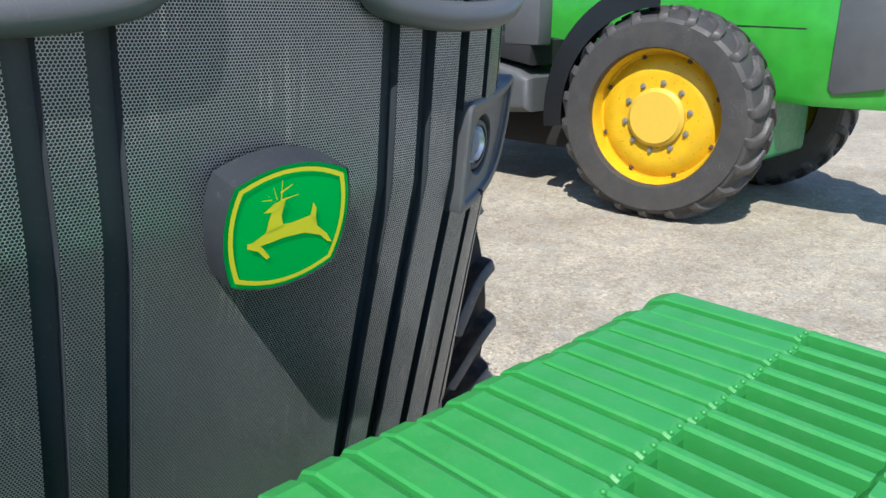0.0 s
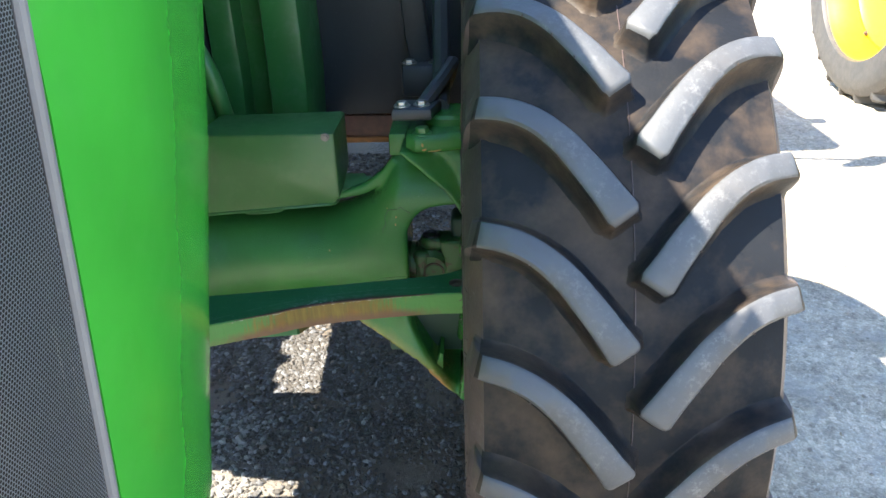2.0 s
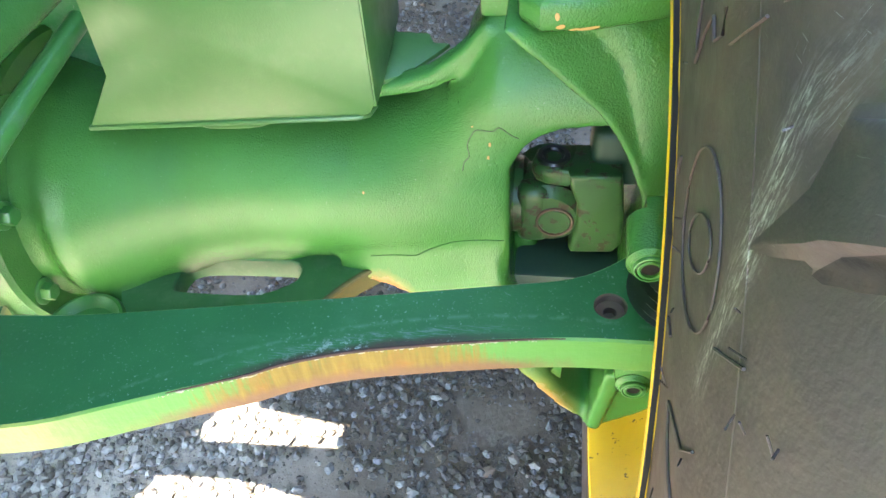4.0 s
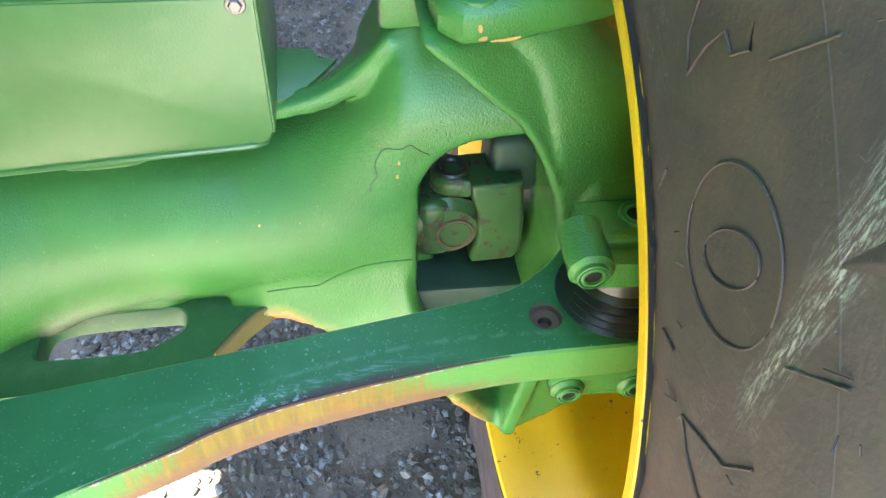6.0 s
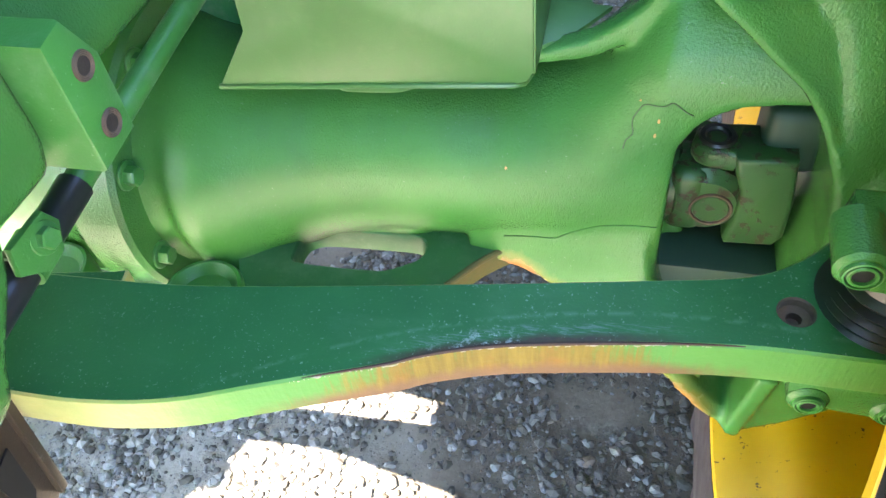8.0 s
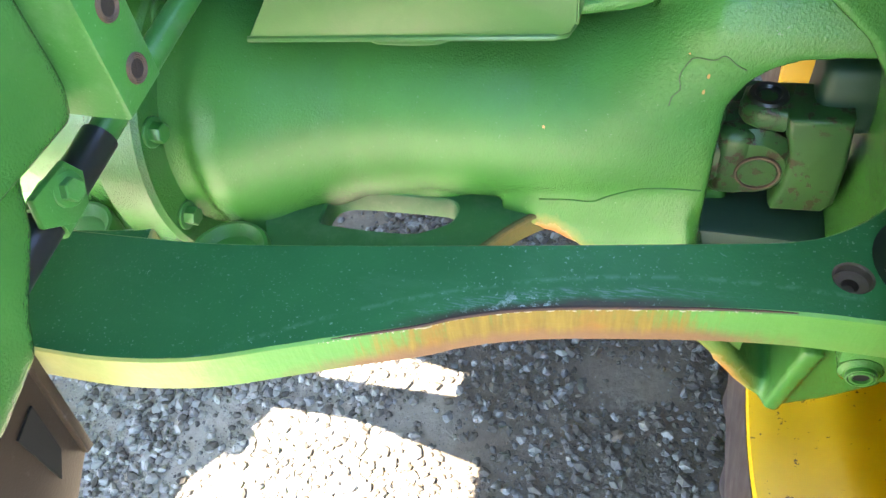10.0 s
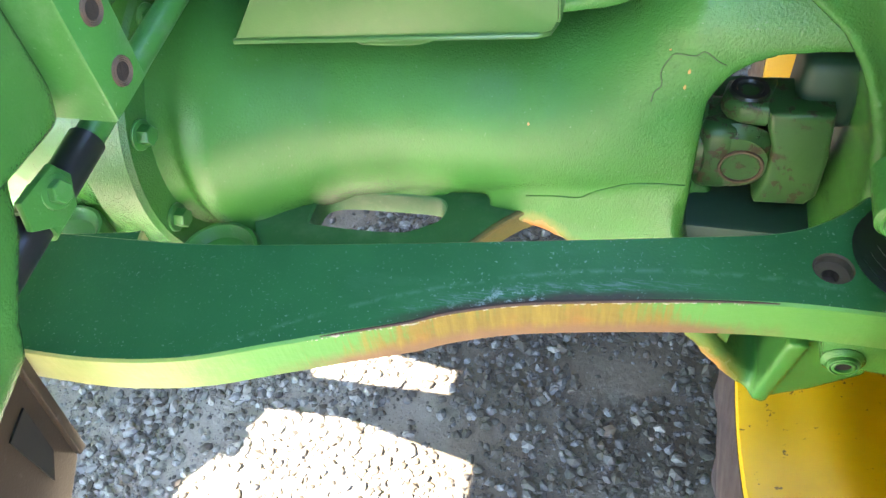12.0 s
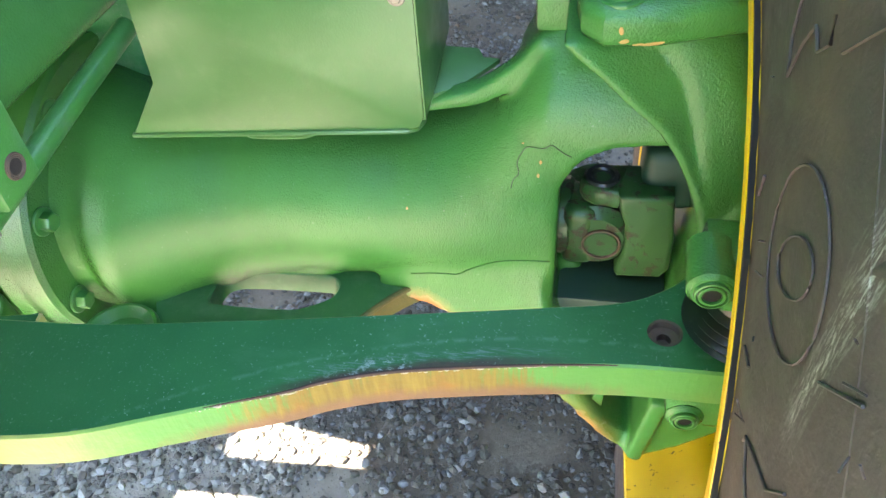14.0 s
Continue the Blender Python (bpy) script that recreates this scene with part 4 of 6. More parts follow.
    # stop bar running from the horn towards the guard, free of the barrel below it
    prism(bm, [(1.355, 0.942), (1.415, 0.953), (1.434, 0.959), (1.452, 0.970), (1.480, 0.995), (1.505, 1.030), (1.49, 1.040), (1.466, 1.010), (1.446, 0.993), (1.424, 0.978), (1.403, 0.971), (1.373, 0.961), (1.355, 0.959)], 1, 1.544, 1.574)
    ob = part("front_axle", bm, axle_paint, tractor, "green cast front axle with a forked end, rust along its lower edge", 80)
    cast(ob, 0.0042, 12)
    # flat web below the barrel, with its rounded slot and arched end
    bm = bmesh.new()
    edge = smooth_line([(1.27, 1.425, 0), (1.291, 1.454, 0), (1.312, 1.481, 0), (1.335, 1.503, 0), (1.359, 1.519, 0), (1.39, 1.533, 0), (1.43, 1.545, 0)], 4)
    rim = [(1.01, 1.44), (1.03, 1.40), (1.08, 1.40)] + [(p.x, p.y) for p in edge] + [(1.43, 1.60), (1.01, 1.60)]
    slot = smooth_line([(*p, 0) for p in ((1.083, 1.4475), (1.100, 1.4465), (1.140, 1.447), (1.190, 1.4495), (1.205, 1.4535), (1.228, 1.467), (1.239, 1.478), (1.2415, 1.492), (1.239, 1.502), (1.230, 1.509), (1.210, 1.5105), (1.150, 1.5090), (1.110, 1.506), (1.092, 1.502), (1.081, 1.494), (1.0775, 1.480), (1.0775, 1.462), (1.0785, 1.452), (1.083, 1.4475))], 2)[:-1]
    mid = Vector((1.16, 1.48, 0))
    top = [bm.verts.new((*p, 0.705)) for p in rim]
    low = [bm.verts.new((*p, 0.672)) for p in rim]
    walls = []
    for z, grow in ((0.705, 0.0025), (0.7025, 0.0), (0.672, -0.001)):
        walls.append([bm.verts.new((p.x + (p - mid).normalized().x * grow, p.y + (p - mid).normalized().y * grow, z)) for p in slot])
    for ring_a, ring_b in ((top, low), (walls[0], walls[1]), (walls[1], walls[2])):
        for i in range(len(ring_a)):
            j = (i + 1) % len(ring_a)
            f = bm.faces.new((ring_a[i], ring_a[j], ring_b[j], ring_b[i]))
            if ring_a is top and 4 <= i < len(edge) + 3:
                f.material_index = 1
    for outer_ring, inner_ring in ((top, walls[0]), (low, walls[2])):
        es = [bm.edges.get((r[i], r[(i + 1) % len(r)])) for r in (outer_ring, inner_ring) for i in range(len(r))]
        bmesh.ops.triangle_fill(bm, use_beauty=True, use_dissolve=False, edges=es)
    web = part("axle_web", bm, (web_shade_paint, rust("streaked_edge_rust", (0.17, 0.105, 0.03), (0.06, 0.09, 0.025))), ob, "flat green web with a rounded slot and a rusty arched end", 30)
    bm = bmesh.new()
    tube(bm, [(p.x, p.y, 0.7035) for p in edge[2:-3]], 0.0042, 8)
    part("rusty_edge", bm, rust("streaked_brown_rust", (0.15, 0.095, 0.03), (0.06, 0.085, 0.025)), web)
    bm = bmesh.new()
    revolve(bm, [(0.0, 0.630), (0.0, 0.699), (0.034, 0.700), (0.041, 0.708), (0.044, 0.7125), (0.048, 0.7125), (0.051, 0.706), (0.054, 0.630)], 40, Matrix.Translation((0.988, 1.381, 0)), 0, True)
    part("drain_boss", bm, green_paint, ob, "round boss with a raised rim")
    # bolted flange of the middle housing
    bm = bmesh.new()
    cyl(bm, (0.868, 1.60, 0.765), (0.915, 1.60, 0.765), 0.212, None, 64, 0.006)
    part("axle_flange", bm, green_cast, ob)
    # casting seams and a hairline on the fork
    for k, (pts, r) in enumerate((([(1.466, 0.886), (1.468, 0.896), (1.474, 0.905), (1.472, 0.918), (1.478, 0.932), (1.484, 0.938), (1.500, 0.940), (1.508, 0.945), (1.520, 0.936), (1.528, 0.932)], 0.0006),
                                 ([(1.340, 0.735), (1.375, 0.742), (1.400, 0.744), (1.412, 0.752), (1.425, 0.760), (1.450, 0.772), (1.48, 0.776), (1.512, 0.777)], 0.0012))):
        line = on_skin(ob, smooth_line([(x, 1.5, z) for x, z in pts], 4), 0.25, (0, 1, 0), 0.0003)
        bm = bmesh.new()
        tube(bm, line, r, 5)
        part("casting_seam", bm, dark_seam if k == 0 else green_cast, ob)
    for x, z in ((1.478, 0.940), (1.497, 0.922), (1.495, 0.905), (1.345, 0.842)):
        p = on_skin(ob, [(x, 1.5, z)], 0.25, (0, 1, 0), 0.0)[0]
        bm = bmesh.new()
        bmesh.ops.create_icosphere(bm, subdivisions=1, radius=1, matrix=Matrix.Translation(p) @ Matrix.Diagonal((0.0016, 0.0005, 0.0034 if z < 0.93 else 0.0012, 1)))
        part("rust_spot", bm, dull_rust, ob)
    for a in (0.44, 1.15, 1.9, -0.25, -0.95, -1.7):
        bm = bmesh.new()
        hexbolt(bm, (0.915, 1.60 - 0.184 * math.cos(a), 0.765 + 0.184 * math.sin(a)), (1, 0, 0), 0.0125, 0.016)
        part("flange_bolt", bm, green_paint, ob)
    # middle housing
    bm = bmesh.new()
    cyl(bm, (0.40, 1.60, 0.765), (0.87, 1.60, 0.765), 0.175, None, 48, 0.01)
    cyl(bm, (0.60, 1.51, 0.64), (0.86, 1.51, 0.64), 0.055, None, 32, 0.006)
    prism(bm, [(1.46, 0.60), (1.62, 0.58), (1.62, 0.78), (1.48, 0.74)], 0, 0.80, 0.835)
    ob2 = part("differential_housing", bm, green_cast, tractor, "", 80)
    cast(ob2, 0.007, 5)
    return ob


axle_ob = axle()


def mirrored(ob):
    """The same part on the other side of the machine."""
    tw = ob.copy()
    scene.collection.objects.link(tw)
    tw.parent = tractor
    tw.matrix_parent_inverse = Matrix.Translation(-tractor.location)
    tw.matrix_basis = Matrix.Translation((2 * XC, 0, 0)) @ Matrix.Diagonal((-1, 1, 1, 1))
    return tw


axle_twin = mirrored(axle_ob)
for piece in list(axle_ob.children):
    if piece.name in ("axle_web", "drain_boss", "axle_flange"):
        twin_piece = piece.copy()
        scene.collection.objects.link(twin_piece)
        twin_piece.parent = axle_twin


def guard():
    """Folded sheet cover over the axle."""
    t = 0.004
    bm = bmesh.new()
    front = [(1.035, 0.930), (1.356, 0.9545), (1.370, 0.9600), (1.376, 0.972), (1.376, 1.108), (1.088, 1.108), (1.083, 1.0)]
    prism(bm, front, 1, 1.497, 1.497 + t, 0.0012)
    prism(bm, [(1.086, 1.499), (1.378, 1.499), (1.372, 1.665), (1.10, 1.65)], 2, 1.106, 1.106 + t, 0.0012)
    prism(bm, [(1.499, 0.968), (1.54, 0.970), (1.655, 0.99), (1.655, 1.11), (1.499, 1.11)], 0, 1.374, 1.374 + t, 0.0012)
    # unseen back plate, added to block light from behind the axle
    prism(bm, [(1.07, 0.885), (1.372, 0.93), (1.372, 1.106), (1.09, 1.106)], 1, 1.652, 1.652 + t, 0.0012)
    g = part("axle_guard", bm, green_sheet, tractor, "folded light green sheet metal guard")
    bm = bmesh.new()
    tube(bm, [(1.035, 1.497, 0.930), (1.356, 1.497, 0.9545), (1.366, 1.503, 0.9535), (1.371, 1.518, 0.955)], 0.0033, 8)
    part("rolled_hem", bm, green_sheet, g)
    bm = bmesh.new()
    tube(bm, smooth_line([(1.160, 1.508, 0.943), (1.172, 1.503, 0.9365), (1.186, 1.502, 0.9345), (1.240, 1.502, 0.9385), (1.262, 1.508, 0.948)], 4), 0.0035, 8)
    part("guard_bracket", bm, green_sheet, g)
    bm = bmesh.new()
    hexbolt(bm, (1.361, 1.497, 1.104), (0, -1, 0), 0.0062, 0.006)
    part("guard_bolt", bm, steel, g)
    bm = bmesh.new()
    prism(bm, [(1.365, 1.545), (1.374, 1.546), (1.402, 1.566), (1.428, 1.606), (1.440, 1.626), (1.421, 1.628), (1.413, 1.648), (1.365, 1.652)], 2, 0.962, 0.968, 0.001)
    part("bracket_plate", bm, green_sheet, g)


guard()


def steering_arm():
    """The long cranked arm in front of the axle."""
    back = [(0.86, 1.284), (0.975, 1.288), (1.067, 1.294), (1.178, 1.310), (1.334, 1.336), (1.505, 1.366), (1.590, 1.383), (1.635, 1.408), (1.665, 1.438)]
    front = [(0.86, 1.150), (0.941, 1.149), (1.024, 1.152), (1.101, 1.166), (1.169, 1.191), (1.224, 1.212), (1.283, 1.234), (1.317, 1.250), (1.372, 1.268), (1.441, 1.282), (1.529, 1.296), (1.60, 1.303), (1.68, 1.304)]
    b = smooth_line([(*p, 0) for p in back], 5)
    f = smooth_line([(*p, 0) for p in front], 5)
    end = [Vector((1.70 + 0.072 * math.sin(a), 1.376 - 0.072 * math.cos(a), 0)) for a in np.linspace(0.1, 2.6, 10)]
    outline = f + end + b[::-1]
    bm = bmesh.new()
    zb, zt = 0.797, 0.843
    lo = [bm.verts.new((p.x, p.y, zb)) for p in outline]
    mid = [bm.verts.new((p.x, p.y, zt - 0.0025)) for p in outline]
    n = len(outline)
    cen = []
    for i, p in enumerate(outline):
        d = (outline[(i + 1) % n] - outline[i - 1]).normalized()
        nrm = Vector((-d.y, d.x, 0))
        cen.append(bm.verts.new((p.x + nrm.x * 0.0025, p.y + nrm.y * 0.0025, zt)))
    for i in range(n):
        j = (i + 1) % n
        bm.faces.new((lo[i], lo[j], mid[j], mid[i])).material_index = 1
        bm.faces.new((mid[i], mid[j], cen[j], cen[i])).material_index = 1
    bot = bm.faces.new(lo[::-1])
    bmesh.ops.triangulate(bm, faces=[bot])
    well = []
    for r, z in ((0.0168, zt), (0.0152, zt - 0.0015), (0.0146, zt - 0.009), (0.0070, zt - 0.0105), (0.0062, zt - 0.018)):
        well.append([bm.verts.new((1.629 + r * math.cos(2 * math.pi * i / 32), 1.347 + r * math.sin(2 * math.pi * i / 32), z)) for i in range(32)])
    for k, (p, q) in enumerate(zip(well, well[1:])):
        for i in range(32):
            bm.faces.new((p[i], p[(i + 1) % 32], q[(i + 1) % 32], q[i])).material_index = 2 if k < 3 else 3
    bm.faces.new(well[-1]).material_index = 3
    es = [bm.edges.get((r[i], r[(i + 1) % len(r)])) for r in (cen, well[0]) for i in range(len(r))]
    bmesh.ops.triangle_fill(bm, use_beauty=True, use_dissolve=False, edges=es)
    arm = part("steering_arm", bm, (arm_top(), arm_edge(), red_hole, rust("hole_floor", (0.075, 0.045, 0.032), (0.030, 0.019, 0.015))), tractor, "cranked green steering arm, its top coloured as shaded, with a rust-worn front edge", 30)
    # worn bright line along the crank
    bm = bmesh.new()
    line = [Vector((p.x, p.y + 0.0012, 0.8420)) for p in f if 1.21 < p.x < 1.60]
    tube(bm, line, [0.0022 * math.sin(math.pi * (i + 0.3) / len(line)) ** 0.5 for i in range(len(line))], 6)
    part("bare_edge", bm, rust("dark_bare_edge", (0.09, 0.04, 0.025), (0.022, 0.016, 0.013)), arm)
    # bright chips along the same edge
    rnd = random.Random(21)
    bm = bmesh.new()
    for i in range(90):
        q = rnd.uniform(1.20, 1.58)
        for a, b in zip(f, f[1:]):
            if a.x <= q < b.x:
                d = (b - a).normalized()
                p = a + (b - a) * ((q - a.x) / (b.x - a.x)) + Vector((0, 0.0004, 0.8402 + rnd.uniform(-0.0012, 0.0008)))
                L = (0.0008 + 0.006 * rnd.random() ** 3) * (1 if 1.28 < q < 1.48 else 0.6)
                tube(bm, [p - d * L, p, p + d * L], [0.0002, rnd.uniform(0.0006, 0.0012), 0.0002], 5)
    part("chipped_edge", bm, bare_steel, arm, kind="stuff")
    return arm


arm_twin = mirrored(steering_arm())
# hidden twin swung so that its shadow fits the sun patch
pivot = Matrix.Translation((0.10, 1.44, 0))
arm_twin.matrix_basis = Matrix.Translation((0.034, -0.11, -0.048)) @ pivot @ Matrix.Rotation(0.2, 4, "Z") @ pivot.inverted() @ arm_twin.matrix_basis


def knuckle():
    bm = bmesh.new()
    # shell from the top pin round the joint: a thick lip, an upward facet, then a broad face
    rows = [(1.082, 1.512, 1.540, 1.690), (1.068, 1.524, 1.598, 1.692), (1.046, 1.549, 1.622, 1.712), (1.019, 1.576, 1.634, 1.745), (0.993, 1.605, 1.641, 1.775), (0.964, 1.625, 1.648, 1.80),
            (0.934, 1.640, 1.655, 1.81), (0.886, 1.658, 1.668, 1.82), (0.84, 1.667, 1.677, 1.82), (0.79, 1.670, 1.680, 1.82), (0.72, 1.664, 1.674, 1.82), (0.66, 1.648, 1.66, 1.82), (0.60, 1.63, 1.645, 1.80)]
    rings = []
    for z, xl, xc, xr in rows:
        f = min(1.0, max(0.0, (z - 0.89) / 0.17))
        yc = 1.458 + 0.034 * f
        yf = yc - 0.007 * min(1.0, f * 3)
        rings.append([Vector(p) for p in ((xl, 1.68, z), (xl, 1.466, z), (xl + 0.003, 1.458, z), (xl + 0.010, 1.455 + 0.004 * f, z), ((xl + xc) / 2 + 0.004, 1.457 + 0.020 * f, z), (xc, yc, z), (xc + 0.003, yf, z),
                                          (xc * 0.6 + xr * 0.4, yf + 0.004, z), (xc * 0.2 + xr * 0.8, yf + 0.020, z), (xr, yf + 0.05, z), (xr, 1.68, z))])
    loft(bm, rings)
    cyl(bm, (1.69, AY, AZ), (2.01, AY, AZ), 0.19, 0.17, 40, 0.01)
    k = part("steering_knuckle", bm, axle_paint, tractor, "green cast steering knuckle around the drive joint", 80)
    cast(k, 0.0040, 9)
    # top pin cap
    bm = bmesh.new()
    prism(bm, [(1.524, 1.51), (1.529, 1.474), (1.548, 1.456), (1.60, 1.461), (1.690, 1.492), (1.705, 1.55), (1.70, 1.64), (1.62, 1.69), (1.53, 1.64)], 2, 1.076, 1.114, 0.014, seg=5)
    cyl(bm, (1.615, AY, 1.10), (1.615, AY, 1.135), 0.055, None, 32, 0.006)
    box(bm, (1.484, 1.555, 1.040), (1.552, 1.66, 1.090), 0.006)
    cap = part("king_pin_cap", bm, axle_paint, k)
    for p in ((1.562, 1.484), (1.672, 1.525)):
        bm = bmesh.new()
        hexbolt(bm, (p[0], p[1], 1.112), (0, 0, 1), 0.014, 0.014)
        part("cap_bolt", bm, green_paint, cap)
    # paint knocked off to rust along the cap's lower edge
    for x, z, a, b in ((1.590, 1.083, 0.011, 0.0022), (1.566, 1.086, 0.0045, 0.0024), (1.563, 1.096, 0.0022, 0.0040), (1.578, 1.082, 0.005, 0.0014)):
        p = on_skin(cap, [(x, 1.45, z)], 0.10, (0, 1, 0), 0.0)[0]
        bm = bmesh.new()
        bmesh.ops.create_icosphere(bm, subdivisions=2, radius=1, matrix=Matrix.Translation(p) @ Matrix.Rotation(-0.15, 4, "Y") @ Matrix.Diagonal((a, 0.0006, b, 1)))
        part("rust_chip", bm, dull_rust, cap)
    # clamp blocks either side of the arm's ball joint
    bm = bmesh.new()
    cyl(bm, (1.656, 1.326, 0.924), (1.658, 1.385, 0.926), 0.0215, None, 36, 0.004)
    prism(bm, [(1.650, 0.900), (1.80, 0.888), (1.80, 0.938), (1.655, 0.940)], 1, 1.352, 1.412, 0.010, seg=3)
    prism(bm, [(1.668, 0.895), (1.73, 0.890), (1.72, 0.925), (1.672, 0.93)], 1, 1.332, 1.37, 0.005)
    blk = part("upper_clamp", bm, axle_paint, k)
    bm = bmesh.new()
    socket(bm, (1.656, 1.3258, 0.924), (0, -1, 0), 0.0150)
    part("clamp_screw", bm, (green_paint, bead_and_recess_black), blk)
    bm = bmesh.new()
    socket(bm, (1.710, 1.382, 0.9395), (0, -0.05, 1), 0.0165)
    part("clamp_screw", bm, (green_paint, bead_and_recess_black), blk)
    bm = bmesh.new()
    prism(bm, [(1.637, 0.772), (1.641, 0.745), (1.666, 0.725), (1.80, 0.715), (1.80, 0.78)], 1, 1.325, 1.44, 0.007)
    cyl(bm, (1.661, 1.320, 0.742), (1.661, 1.36, 0.742), 0.019, None, 28, 0.004)
    cyl(bm, (1.735, 1.320, 0.738), (1.735, 1.36, 0.738), 0.019, None, 28, 0.004)
    blk = part("lower_clamp", bm, axle_paint, k)
    for x in (1.661, 1.735):
        bm = bmesh.new()
        socket(bm, (x, 1.320, 0.742), (0, -1, 0), 0.013)
        part("clamp_screw", bm, (green_paint, bead_and_recess_black), blk)
    # ball joint boot
    bm = bmesh.new()
    prof = [(0.058, 0.838), (0.061, 0.844), (0.056, 0.847), (0.059, 0.852), (0.053, 0.855), (0.056, 0.860), (0.050, 0.863), (0.053, 0.868), (0.046, 0.871), (0.049, 0.876), (0.042, 0.881), (0.038, 0.90), (0, 0.90)]
    revolve(bm, prof, 40, Matrix.Translation((1.706, 1.372, 0)))
    part("rubber_boot", bm, black_rubber, k, "black ribbed rubber boot")
    # rib in the pocket over the lower pin
    bm = bmesh.new()
    prism(bm, [(1.575, 0.575), (1.590, 0.56), (1.592, 0.60), (1.584, 0.605)], 1, 1.45, 1.56, 0.003)
    cyl(bm, (1.68, 1.53, 0.60), (1.68, 1.53, 0.68), 0.060, 0.052, 32, 0.008)
    part("lower_pin_boss", bm, axle_paint, k)
    # universal joint seen through the fork, on the wheel's centre line
    bm = bmesh.new()
    cyl(bm, (1.44, 1.60, 0.762), (1.535, 1.60, 0.762), 0.050, None, 32, 0.006)
    j = part("drive_joint", bm, joint_paint, k, "chipped universal joint in green darkened for shade")
    bm = bmesh.new()
    cyl(bm, (1.563, 1.553, 0.762), (1.563, 1.66, 0.762), 0.047, None, 40, 0.012)
    box(bm, (1.522, 1.552, 0.716), (1.566, 1.62, 0.808), 0.014, 3)
    part("yoke_ear", bm, joint_paint, j)
    m = Matrix.Translation((1.571, 1.5525, 0.758)) @ Matrix.Rotation(radians(90), 4, "X")
    bm = bmesh.new()
    revolve(bm, [(0.0205, 0.0), (0.0215, 0.0022), (0.0235, 0.0022), (0.0245, 0.0)], 40, m)
    part("snap_ring", bm, red_hole, j)
    bm = bmesh.new()
    revolve(bm, [(0.0, 0.0012), (0.019, 0.0012), (0.0205, 0.0)], 40, m)
    part("bearing_cap", bm, joint_paint, j)
    bm = bmesh.new()
    prism(bm, [(1.585, 0.838), (1.648, 0.840), (1.656, 0.775), (1.657, 0.724), (1.647, 0.709), (1.594, 0.706), (1.590, 0.714), (1.597, 0.745), (1.597, 0.790), (1.588, 0.815)], 1, 1.548, 1.614, 0.007, seg=3)
    part("yoke_plate", bm, joint_paint, j, "green plate with brown paint chips")
    bm = bmesh.new()
    prism(bm, [(1.540, 1.580), (1.546, 1.567), (1.560, 1.559), (1.587, 1.556), (1.60, 1.612), (1.56, 1.612), (1.545, 1.602)], 2, 0.810, 0.840, 0.009, seg=3)
    part("upper_ear", bm, joint_paint, j)
    bm = bmesh.new()
    revolve(bm, [(0.0, -0.001), (0.012, 0.0), (0.014, 0.003), (0.019, 0.0032), (0.021, 0.0)], 32, Matrix.Translation((1.566, 1.583, 0.8402)))
    part("bearing_cap", bm, black_rubber, j)
    # box sized to hide part of the yellow rim from the camera
    bm = bmesh.new()
    box(bm, (1.611, 1.572, 0.800), (1.676, 1.645, 0.886), 0.014, 3)
    part("joint_cross", bm, recess_shade_green, j)
    bm = bmesh.new()
    box(bm, (1.462, 1.520, 0.565), (1.662, 1.68, 0.690), 0.006)
    part("lower_yoke", bm, recess_shade_green, j)
    # dark box stands for the shaded gap beside the joint plate
    bm = bmesh.new()
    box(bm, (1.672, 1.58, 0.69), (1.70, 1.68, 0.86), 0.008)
    part("joint_gap_shade", bm, seam_and_shade, j)
    return k


mirrored(knuckle())


